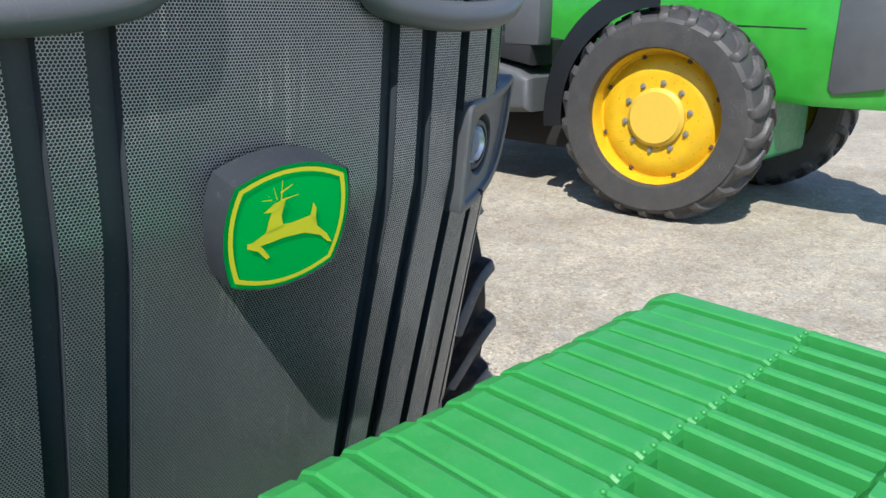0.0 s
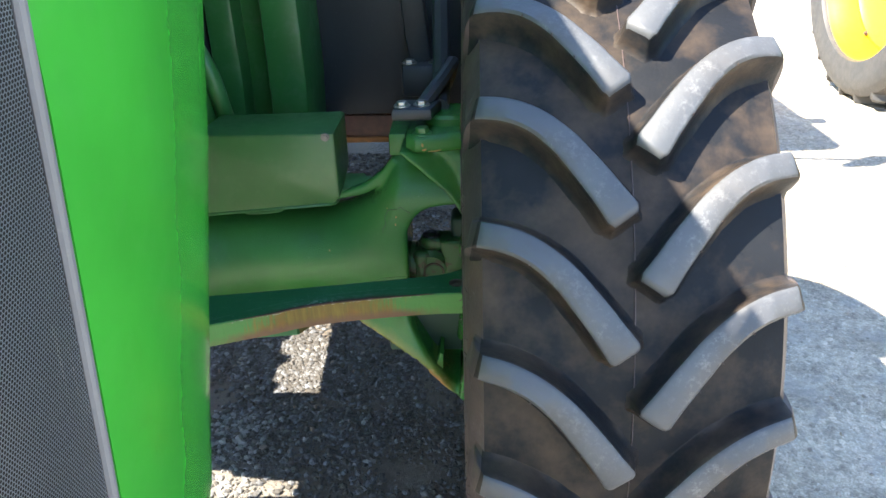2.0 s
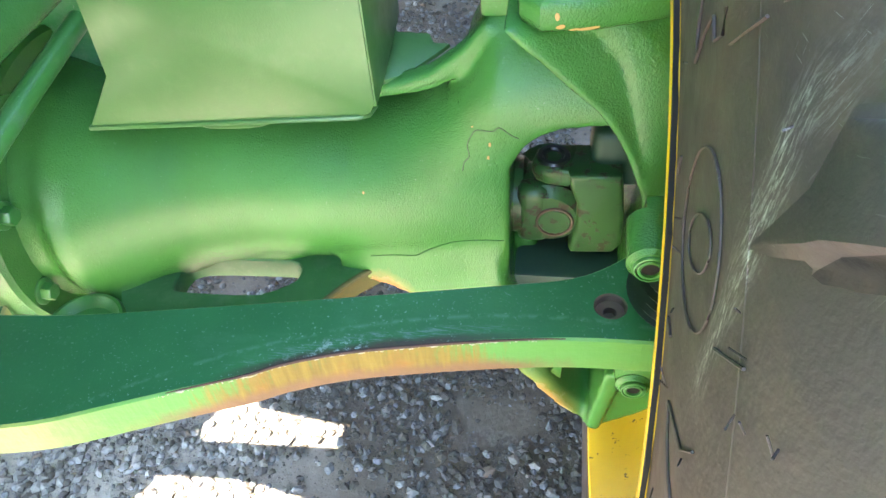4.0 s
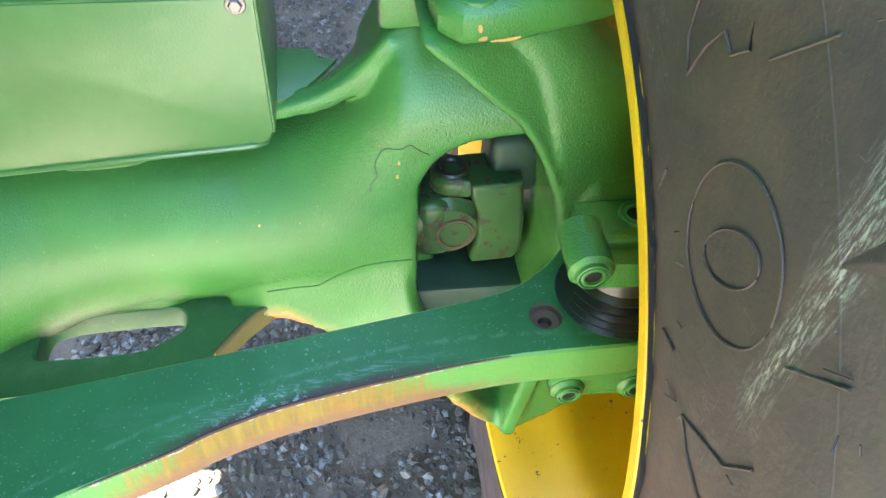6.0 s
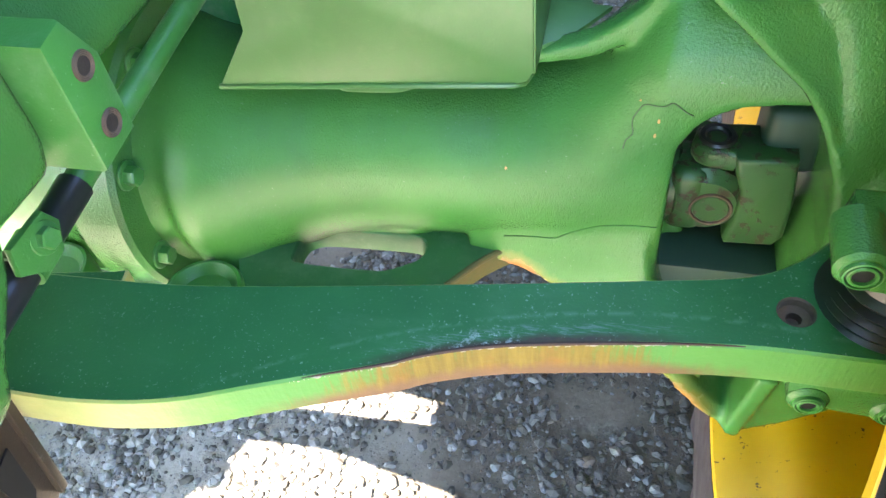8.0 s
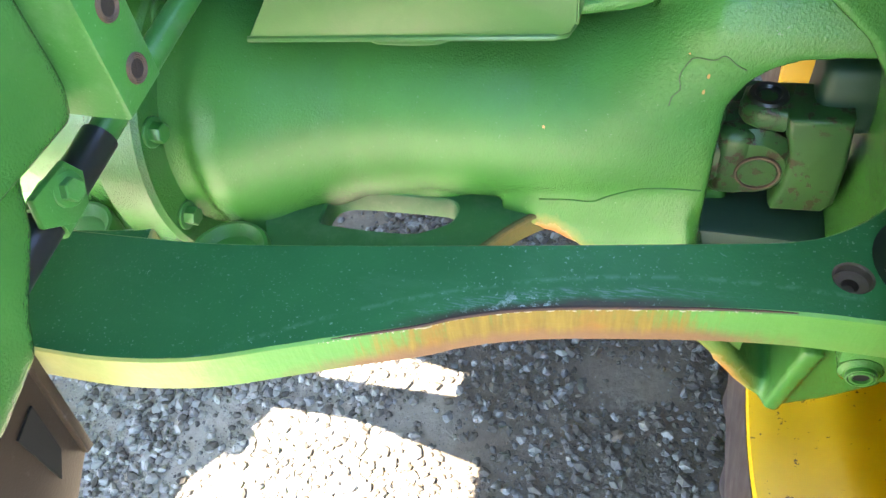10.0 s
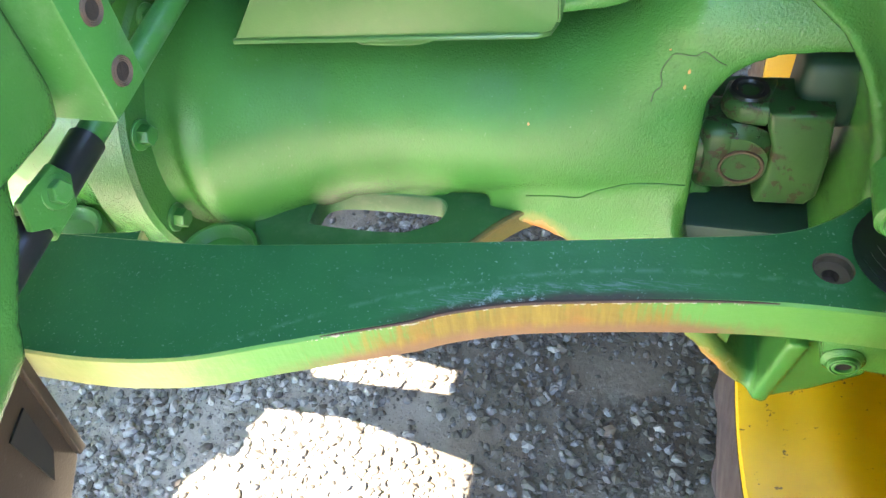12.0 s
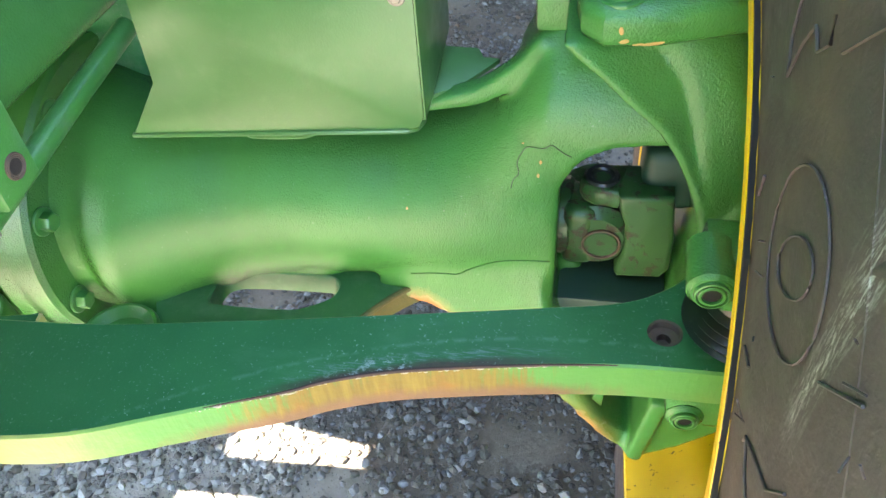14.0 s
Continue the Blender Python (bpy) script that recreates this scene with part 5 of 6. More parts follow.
# ---------------------------------------------------------------- chassis by the axle
def chassis():
    bm = bmesh.new()
    # rail widened on its unseen side to shade the axle housing
    prof = [(1.005, 1.035), (1.01, 1.06), (0.985, 1.12), (0.945, 1.24), (0.93, 1.42), (0.50, 1.42), (0.50, 1.05)]
    prism(bm, prof, 1, 0.35, 4.2)
    # front casting that the arm passes under
    prism(bm, [(0.40, 1.02), (1.10, 1.0), (1.275, 1.008), (1.275, 1.30), (0.40, 1.40)], 0, 0.62, 1.0)
    prism(bm, [(0.80, 0.90), (1.05, 0.872), (1.12, 0.895), (1.142, 0.93), (1.185, 0.975), (1.205, 1.02), (0.80, 1.08)], 0, 0.90, 1.015)
    # side lobes: the upper one carries the block, the lower one swells over the steering line
    prism(bm, [(0.93, 1.035), (1.20, 1.030), (1.252, 1.028), (1.262, 1.06), (1.262, 1.14), (1.12, 1.23), (0.93, 1.26)], 0, 0.80, 1.040)
    prism(bm, [(0.93, 0.93), (1.05, 0.925), (1.105, 0.945), (1.15, 0.975), (1.195, 1.005), (1.235, 1.035), (1.16, 1.09), (0.93, 1.10)], 0, 0.88, 1.000)
    rail = part("chassis_rail", bm, green_cast, tractor, "", 80)
    cast(rail, 0.008, 7)
    bm = bmesh.new()
    prism(bm, [(1.262, 1.022), (1.312, 1.028), (1.312, 1.10), (1.29, 1.14), (1.262, 1.135)], 0, 0.93, 1.075, 0.004)
    blk = part("mount_block", bm, green_paint, tractor, "green machined block with two threaded holes")
    for p in ((1.290, 1.102), (1.289, 1.050)):
        bm = bmesh.new()
        m = Matrix.Translation((1.0755, *p)) @ Matrix.Rotation(radians(90), 4, "Y")
        revolve(bm, [(0.0122, -0.001), (0.0116, 0.0010), (0.0110, 0.0014), (0.0103, 0.0006), (0.0096, 0.0012), (0.0088, 0.0005), (0.0081, 0.0010), (0.0073, 0.0004)], 28, m)
        # dark disc on the solid block stands for shade down the hole
        revolve(bm, [(0.0, 0.0003), (0.0078, 0.0003)], 28, m, 1)
        part("threaded_hole", bm, (red_hole, rust("shaded_thread", (0.034, 0.021, 0.016), (0.014, 0.010, 0.008))), blk)
    # hydraulic line running fore and aft, with its clamp
    bm = bmesh.new()
    tube(bm, [(0.99, 0.98, 0.922), (0.99, 1.20, 0.950), (0.99, 1.30, 0.962)], 0.0165, 20)
    rod = part("steering_line", bm, line_steel, tractor, "dark scuffed steel tube")
    bm = bmesh.new()
    tube(bm, [(0.99, 1.302, 0.962), (0.99, 1.50, 0.986), (0.99, 1.62, 0.998)], 0.0135, 20)
    part("painted_sleeve", bm, green_paint, rod)
    bm = bmesh.new()
    prism(bm, [(1.196, 0.992), (1.190, 0.966), (1.217, 0.944), (1.238, 0.947), (1.250, 0.972), (1.240, 0.992)], 0, 1.003, 1.011, 0.002)
    tube(bm, [(0.99, 1.206, 0.951), (0.99, 1.236, 0.955)], 0.0205, 20)
    cl = part("line_clamp", bm, green_paint, rod)
    bm = bmesh.new()
    hexbolt(bm, (1.011, 1.227, 0.974), (1, -0.1, 0.2), 0.0105, 0.011)
    part("clamp_bolt", bm, green_paint, cl)
    # bracket below the arm
    bm = bmesh.new()
    prism(bm, [(1.15, 0.86), (1.128, 0.70), (1.075, 0.66), (1.02, 0.70), (1.06, 0.87)], 0, 0.925, 0.945, 0.003)
    prism(bm, [(1.15, 0.86), (1.128, 0.70), (1.118, 0.70), (1.14, 0.86)], 0, 0.935, 0.953, 0.002)
    br = part("tow_bracket", bm, brown_metal, tractor, "brown black steel bracket with a slot")
    # black plate on the bracket stands for shade in its slot
    bm = bmesh.new()
    prism(bm, [(1.115, 0.80), (1.105, 0.735), (1.085, 0.71), (1.085, 0.79)], 0, 0.946, 0.9485)
    part("bracket_slot", bm, bead_and_recess_black, br)
    # pan added to hide the bright yard showing through the gap
    bm = bmesh.new()
    prism(bm, [(1.66, 0.74), (2.5, 0.66), (2.5, 1.10), (1.66, 1.10)], 0, 0.62, 0.985, 0.03, seg=3)
    pan = part("oil_pan", bm, shaded_engine_green, tractor, "green engine oil pan added to close the gap beside the axle")
    for y in (1.76, 1.92, 2.08):
        bm = bmesh.new()
        hexbolt(bm, (0.985, y, 1.06), (1, 0, 0), 0.010, 0.010)
        part("pan_bolt", bm, green_paint, pan)
    # engine block under the hood, unseen, added to keep sun off the axle
    bm = bmesh.new()
    box(bm, (0.58, 0.55, 1.06), (0.93, 2.6, 1.90), 0.03)
    part("engine_block", bm, shaded_engine_green, tractor)
    # engine side, seen past the hood
    for x0, x1, y in ((0.985, 1.05, 1.98), (1.055, 1.13, 2.06), (1.135, 1.225, 1.95)):
        bm = bmesh.new()
        prism(bm, [(x0, 0.86), (x1, 0.86), (x1 + 0.01, 1.1), (x1, 1.7), (x0, 1.7)], 1, y, y + 0.35, 0.01)
        part("engine_panel", bm, green_paint, tractor)
    for k in range(4):
        bm = bmesh.new()
        tube(bm, smooth_line([(0.84 + 0.05 * k, 1.72, 1.46), (0.88 + 0.05 * k, 1.69, 1.32), (0.945 + 0.045 * k, 1.68, 1.20), (0.975 + 0.04 * k, 1.69, 1.11), (0.985 + 0.035 * k, 1.76, 1.0)], 6), 0.019, 12)
        part("green_hose", bm, green_paint, tractor)
    bm = bmesh.new()
    tube(bm, smooth_line([(1.02, 1.45, 1.35), (1.06, 1.50, 1.22), (1.10, 1.55, 1.14)], 6), 0.007, 8)
    part("black_cable", bm, black_rubber, tractor)


chassis()


# ---------------------------------------------------------------- hood and nose
def nose_y(u, z):
    """Front skin of the hood at u metres from its middle."""
    a = min(abs(u) / 0.54, 0.9999)
    f = 1 - (1 - a ** 3.52) ** (1 / 3.52)
    return 0.0763 + 0.497 * f - (0.2646 * min(z - 1.43, 0.0) + 0.09 * max(z - 1.43, 0.0)) * (1 - f)


CORNER = 0.46      # past this the skin turns back along the side


LAMP_EDGE = [(0.300, 1.503), (0.312, 1.515), (0.38, 1.518), (0.455, 1.527), (0.494, 1.535), (0.4945, 1.49), (0.484, 1.449), (0.463, 1.408), (0.426, 1.382), (0.374, 1.371), (0.33, 1.368), (0.303, 1.371), (0.297, 1.388)]


def in_lamp(u, z, margin=0.003):
    """Whether a place on the nose lies within the opening for a corner lamp."""
    n = len(LAMP_EDGE)
    for i in range(n):
        (a, b), (c, d) = LAMP_EDGE[i], LAMP_EDGE[(i + 1) % n]
        if ((c - a) * (z - b) - (d - b) * (u - a)) / math.hypot(c - a, d - b) > -margin:
            return False
    return True


def nose_point(q, z):
    """A point on the mesh skin: q follows the front, then the side as far as the trim (q from 0.46 to 0.58)."""
    s, q = math.copysign(1.0, q), abs(q)
    if q <= CORNER:
        return Vector((XC + s * q, nose_y(q, z), z))
    t = min(1.0, (q - CORNER) / 0.12)
    y0 = nose_y(CORNER, z)
    slope = (y0 - nose_y(CORNER - 0.01, z)) / 0.01
    end = trim_u(z)
    ctl = (end + 0.004, y0 + slope * (end + 0.004 - CORNER))
    u = (1 - t) ** 2 * CORNER + 2 * t * (1 - t) * ctl[0] + t * t * end
    y = (1 - t) ** 2 * y0 + 2 * t * (1 - t) * ctl[1] + t * t * 0.478
    return Vector((XC + s * u, y, z))


def trim_u(z):
    """Distance of the trim from the middle: the nose narrows downwards."""
    return 0.492 + 0.078 * (z - 1.30) - 0.10 * max(0.0, z - 1.6) - 0.7 * max(0.0, z - 2.0)


HOOD_LO, HOOD_HI = 0.98, 2.0


def strip(bm, us, zs, depth, uvl, mat=0):
    """A vertical strip of the nose skin between two places along it, set back by depth."""
    g = []
    for z in zs:
        places = [nose_point(u, z) for u in us]
        g.append([bm.verts.new(p + Vector((0, depth + (0.09 if in_lamp(abs(p.x - XC), z) else 0.0), 0))) for p in places])
    arc, run = [us[0]], us[0]
    for p, q in zip(us, us[1:]):
        run += (nose_point(q, 1.4) - nose_point(p, 1.4)).length
        arc.append(run)
    for a in range(len(zs) - 1):
        for i in range(len(us) - 1):
            f = bm.faces.new((g[a][i], g[a][i + 1], g[a + 1][i + 1], g[a + 1][i]))
            f.material_index = mat
            for l, (ii, zz) in zip(f.loops, ((i, zs[a]), (i + 1, zs[a]), (i + 1, zs[a + 1]), (i, zs[a + 1]))):
                l[uvl].uv = (arc[ii], zz)


def hood():
    # green shell: sides and top
    bm = bmesh.new()
    rings = []
    for y, w, z in ((0.02, 0.36, 1.99), (0.20, 0.42, 2.03), (0.45, 0.425, 2.09), (0.95, 0.405, 2.15), (1.12, 0.43, 2.16), (2.6, 0.43, 2.20)):
        out = [Vector((XC + u * w, y, z - 0.035 * abs(u) ** 3)) for u in np.linspace(-1, 1, 11)]
        rings.append(out + [p + Vector((0, 0, -0.02)) for p in out[::-1]])
    loft(bm, rings)
    shell = part("hood", bm, hood_paint, tractor, "glossy green tractor hood", 30)
    for s in (1, -1):
        bm = bmesh.new()
        skin = [(0.86, 0.43, 0.77), (0.98, 0.438, 0.8), (1.14, 0.45, 0.842), (1.3, 0.46, 0.892), (1.45, 0.462, 0.945), (1.7, 0.458, 1.01), (1.86, 0.455, 1.04), (2.0, 0.45, 1.06), (2.07, 0.43, 1.07), (2.12, 0.405, 1.08), (2.155, 0.365, 1.09)]
        rings = []
        for i in range(9):
            t = i / 8
            bulge = 0.007 * math.sin(math.pi * t ** 0.7)
            out = [Vector((XC + s * (trim_u(z) + 0.004 + (u1 - trim_u(z) - 0.004) * t ** 1.6 + bulge * (z < 2.0)), 0.485 + (y1 - 0.485) * t, z)) for z, u1, y1 in skin]
            rings.append(out + [p + Vector((-0.012 * s, 0, -0.003)) for p in out[::-1]])
        for k, (du, dy) in enumerate(((0.004, 0.006), (0.012, 0.009))):
            rings.append([p + Vector((-du * s, dy, 0)) for p in out] + [p + Vector((-0.016 * s, dy * 0.5, -0.003)) for p in out[::-1]])
        loft(bm, rings)
        part("hood_cheek", bm, hood_paint, shell, "", 30)
    # upper side panels behind, out of view, widened to block skylight over the axle
    for s in (1, -1):
        bm = bmesh.new()
        prism(bm, [(0.90, 1.80), (2.6, 1.85), (2.6, 2.17), (0.90, 2.12)], 0, XC + s * 0.40, XC + s * 0.42, 0.004)
        part("hood_side", bm, hood_paint, shell)
    # trim between mesh and paint
    for s in (1, -1):
        bm = bmesh.new()
        tube(bm, [(XC + s * trim_u(z), 0.478, z) for z in np.linspace(0.98, 1.96, 12)], 0.0055, 10)
        part("hood_trim", bm, trim_grey, shell)
    zs = [HOOD_LO + (HOOD_HI - HOOD_LO) * i / 120 for i in range(121)]
    grooves = [(0.143, 0.169), (0.205, 0.230), (0.279, 0.299), (0.346, 0.362), (0.409, 0.420)]
    edges = [0.0]
    for a, b in grooves:
        edges += [a, b]
    edges += [0.578]
    # mesh strips, and black gutters between them
    for s in (1, -1):
        for i in range(len(edges) - 1):
            a, b = edges[i], edges[i + 1]
            gut = i % 2 == 1
            if i == 0:
                if s < 0:
                    continue
                a = -edges[1]
            n = 4 if gut else max(4, int((b - a) / 0.006))
            us = [a + (b - a) * k / n for k in range(n + 1)]
            us = [u * s for u in us]
            bm = bmesh.new()
            uvl = bm.loops.layers.uv.new("UVMap")
            if gut:
                strip(bm, us, zs, 0.016, uvl)
                for u in (us[0], us[-1]):
                    g = [[bm.verts.new(nose_point(u, z) + Vector((0, d, 0))) for d in (0.001, 0.016)] for z in zs]
                    for p, q in zip(g, g[1:]):
                        if not in_lamp(abs(u), p[0].co.z, -0.004):
                            bm.faces.new((p[0], p[1], q[1], q[0]))
                part("grille_gutter", bm, gutter_plastic, shell, "black gutter between mesh strips", 50)
            else:
                strip(bm, us, zs, 0.0, uvl)
                part("grille_panel", bm, grille_mesh, shell, "black perforated grille mesh", 50)
    # bottom skirt closes the nose
    bm = bmesh.new()
    us = [-0.45 + 0.90 * k / 40 for k in range(41)]
    prism(bm, [(XC + u, nose_y(u, HOOD_LO) + 0.006) for u in us] + [(XC + 0.465, 0.47), (XC - 0.465, 0.47)], 2, 0.80, HOOD_LO - 0.002, 0.004)
    part("nose_skirt", bm, black_plastic, shell)
    bm = bmesh.new()
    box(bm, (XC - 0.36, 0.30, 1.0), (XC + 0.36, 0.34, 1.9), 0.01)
    part("radiator_screen", bm, seam_and_shade, shell)
    return shell


shell = hood()


def lamp(s):
    """A corner lamp: flat bevelled bezel standing off the mesh, shallow tray, deep round cup with ring, reflector and lens."""
    pts = LAMP_EDGE
    cu, cz = 0.380, 1.449
    out = [(p.x, p.y) for p in smooth_line([(u, z, 0) for u, z in pts + pts[:1]], 4)[:-1]]

    def face(u, z, back=0.0):
        return Vector((XC + s * u, 0.075 + 0.5 * (u - 0.3) - 0.11 * (z - 1.51) + back, z))

    def inset(d):
        res = []
        n = len(out)
        for i, (u, z) in enumerate(out):
            du, dz = out[(i + 1) % n][0] - out[i - 1][0], out[(i + 1) % n][1] - out[i - 1][1]
            k = d / (math.hypot(du, dz) or 1)
            res.append((u + dz * k, z - du * k))
        return res
    bm = bmesh.new()
    loops = [[bm.verts.new(face(u, z, 0.075 if u > 0.44 else 0.03)) for u, z in inset(-0.002)]]
    for d, back in ((-0.001, 0.004), (0.002, 0.0), (0.008, -0.001), (0.012, 0.001), (0.014, 0.006), (0.017, 0.0085)):
        loops.append([bm.verts.new(face(u, z, back)) for u, z in inset(d)])
    cup = []
    for c, back in ((0.044, 0.0095), (0.042, 0.012), (0.039, 0.030)):
        cup.append([bm.verts.new(face(cu + c * math.cos(2 * math.pi * i / 48), cz + c * math.sin(2 * math.pi * i / 48), back)) for i in range(48)])
    for rows in (loops, cup):
        for a, b in zip(rows, rows[1:]):
            for i in range(len(a)):
                j = (i + 1) % len(a)
                bm.faces.new((a[i], a[j], b[j], b[i]))
    bm.faces.new(cup[-1])
    es = [bm.edges.get((r[i], r[(i + 1) % len(r)])) for r in (loops[-1], cup[0]) for i in range(len(r))]
    bmesh.ops.triangle_fill(bm, use_beauty=True, use_dissolve=False, edges=es)
    lp = part("corner_lamp", bm, bezel_plastic, shell, "grey black bezel around a round work lamp", 40)
    nrm = Vector((s * 0.30, -1, -0.08)).normalized()
    m = Matrix.Translation(face(cu - 0.004, cz, 0.030)) @ nrm.to_track_quat("Z", "Y").to_matrix().to_4x4()
    bm = bmesh.new()
    revolve(bm, [(0.0, -0.004), (0.012, -0.003), (0.024, 0.004), (0.0285, 0.010)], 32, m)
    part("reflector", bm, reflector, lp)
    bm = bmesh.new()
    revolve(bm, [(0.0, 0.020), (0.010, 0.0192), (0.018, 0.0165), (0.024, 0.013), (0.0285, 0.009)], 32, m)
    part("lens", bm, lamp_glass, lp, "clear round lamp lens")
    bm = bmesh.new()
    revolve(bm, [(0.0275, 0.002), (0.0285, 0.0125), (0.0345, 0.0115), (0.0355, 0.002)], 32, m, 0, True)
    part("lens_ring", bm, black_plastic, lp)
    # dark disc stands for shade in the drain hole
    bm = bmesh.new()
    p = face(0.379, 1.3815)
    cyl(bm, p + Vector((0, 0.006, 0)), p + Vector((0, -0.0016, 0)), 0.0042, None, 16)
    part("drain_hole", bm, seam_and_shade, lp)


lamp(1)
lamp(-1)


def upper_lamp_frames():
    """Lower rims of the headlamp housings above the mesh."""
    for s in (1, -1):
        bm = bmesh.new()
        pts = smooth_line([(0.105, 0, 1.70), (0.115, 0, 1.650), (0.15, 0, 1.632), (0.24, 0, 1.622), (0.36, 0, 1.628), (0.46, 0, 1.66)], 6)
        line = [Vector((XC + s * p.x, nose_y(p.x, p.z) - 0.012, p.z)) for p in pts]
        tube(bm, line, 0.017, 12)
        fr = part("headlamp_frame", bm, bezel_plastic, shell, "dark grey headlamp frame")
        bm = bmesh.new()
        g = [(0.12, 1.65), (0.24, 1.63), (0.36, 1.635), (0.46, 1.67), (0.46, 1.78), (0.12, 1.80)]
        bm.faces.new([bm.verts.new((XC + s * u, nose_y(u, z) - 0.008, z)) for u, z in g])
        part("headlamp_lens", bm, cab_glass, fr)


upper_lamp_frames()


def badge():
    """A shield-shaped badge: thick dark surround, green field, yellow border and a plain yellow device."""
    cz = 1.430

    def outline(k, n=10):
        c = [(-0.0625, 0.050), (0.0635, 0.051), (0.0605, -0.052), (-0.0605, -0.055)]
        mids = [(0.0, 0.066), (0.0715, 0.0), (0.0, -0.068), (-0.0715, 0.0)]
        pts = []
        for i in range(4):
            p, q, h = Vector(c[i]), Vector(c[(i + 1) % 4]), Vector(mids[i])
            ctl = 2 * h - (p + q) / 2
            for j in range(n):
                t = j / n
                pts.append(((1 - t) ** 2 * p + 2 * t * (1 - t) * ctl + t * t * q) * k)
        return pts
    tilt = Matrix.Translation((XC, nose_y(0, cz), cz)) @ Matrix.Rotation(math.atan(0.25), 4, "X")

    def disc(bm, k, y, mat):
        vs = [bm.verts.new(tilt @ Vector((p.x, y, p.y))) for p in outline(k)]
        bm.faces.new(vs).material_index = mat
        return vs

    def band(bm, a, b, mat=0):
        n = len(a)
        for i in range(n):
            bm.faces.new((a[i], a[(i + 1) % n], b[(i + 1) % n], b[i])).material_index = mat
    bm = bmesh.new()
    rings = []
    for k, y in ((1.05, 0.004), (1.045, -0.028), (1.04, -0.0345), (1.03, -0.0350), (1.02, -0.0315)):
        rings.append([bm.verts.new(tilt @ Vector((p.x, y, p.y))) for p in outline(k)])
    for a, b in zip(rings, rings[1:]):
        band(bm, a, b)
    bm.faces.new(rings[-1])
    b = part("badge", bm, badge_surround, shell, "shield badge, green with a yellow border", 25)
    bm = bmesh.new()
    disc(bm, 1.02, -0.0335, 0)
    part("badge_field", bm, badge_green, b)
    bm = bmesh.new()
    o = [bm.verts.new(tilt @ Vector((p.x, -0.0345, p.y))) for p in outline(0.955)]
    i = [bm.verts.new(tilt @ Vector((p.x, -0.0345, p.y))) for p in outline(0.885)]
    band(bm, o, i)
    part("badge_border", bm, badge_yellow, b)
    bm = bmesh.new()
    shapes = ([(-0.040, -0.010), (-0.026, -0.002), (-0.016, 0.004), (0.002, 0.003), (0.024, 0.007), (0.032, 0.003), (0.035, -0.007), (0.048, -0.018), (0.057, -0.031), (0.051, -0.029), (0.040, -0.019), (0.020, -0.012), (-0.004, -0.012), (-0.022, -0.015), (-0.040, -0.017), (-0.047, -0.012)],
              [(-0.047, -0.010), (-0.047, -0.016), (-0.034, -0.022), (-0.024, -0.033), (-0.020, -0.031), (-0.029, -0.019), (-0.036, -0.013)],
              [(-0.027, -0.002), (-0.008, 0.003), (-0.011, 0.014), (-0.008, 0.027), (-0.021, 0.024), (-0.025, 0.010)],
              [(-0.032, 0.020), (-0.022, 0.019), (-0.010, 0.024), (-0.007, 0.033), (-0.021, 0.028)],
              [(0.024, 0.006), (0.031, 0.004), (0.031, 0.014), (0.026, 0.022), (0.025, 0.014)])
    bars = (((-0.012, 0.028), (-0.014, 0.052)), ((-0.014, 0.040), (-0.002, 0.046)), ((-0.013, 0.032), (0.006, 0.034)), ((-0.018, 0.030), (-0.034, 0.042)), ((-0.024, 0.034), (-0.036, 0.034)), ((-0.018, 0.034), (-0.024, 0.046)))
    for k, poly in enumerate(shapes + tuple([(a[0] - 0.0016, a[1]), (a[0], a[1] - 0.0016), (b[0] + 0.0006, b[1]), (b[0], b[1] + 0.0006)] for a, b in bars)):
        bm.faces.new([bm.verts.new(tilt @ Vector((x, -0.0345 - 0.0002 * k, z))) for x, z in poly])
    part("badge_device", bm, badge_yellow, b, "plain yellow device")


badge()


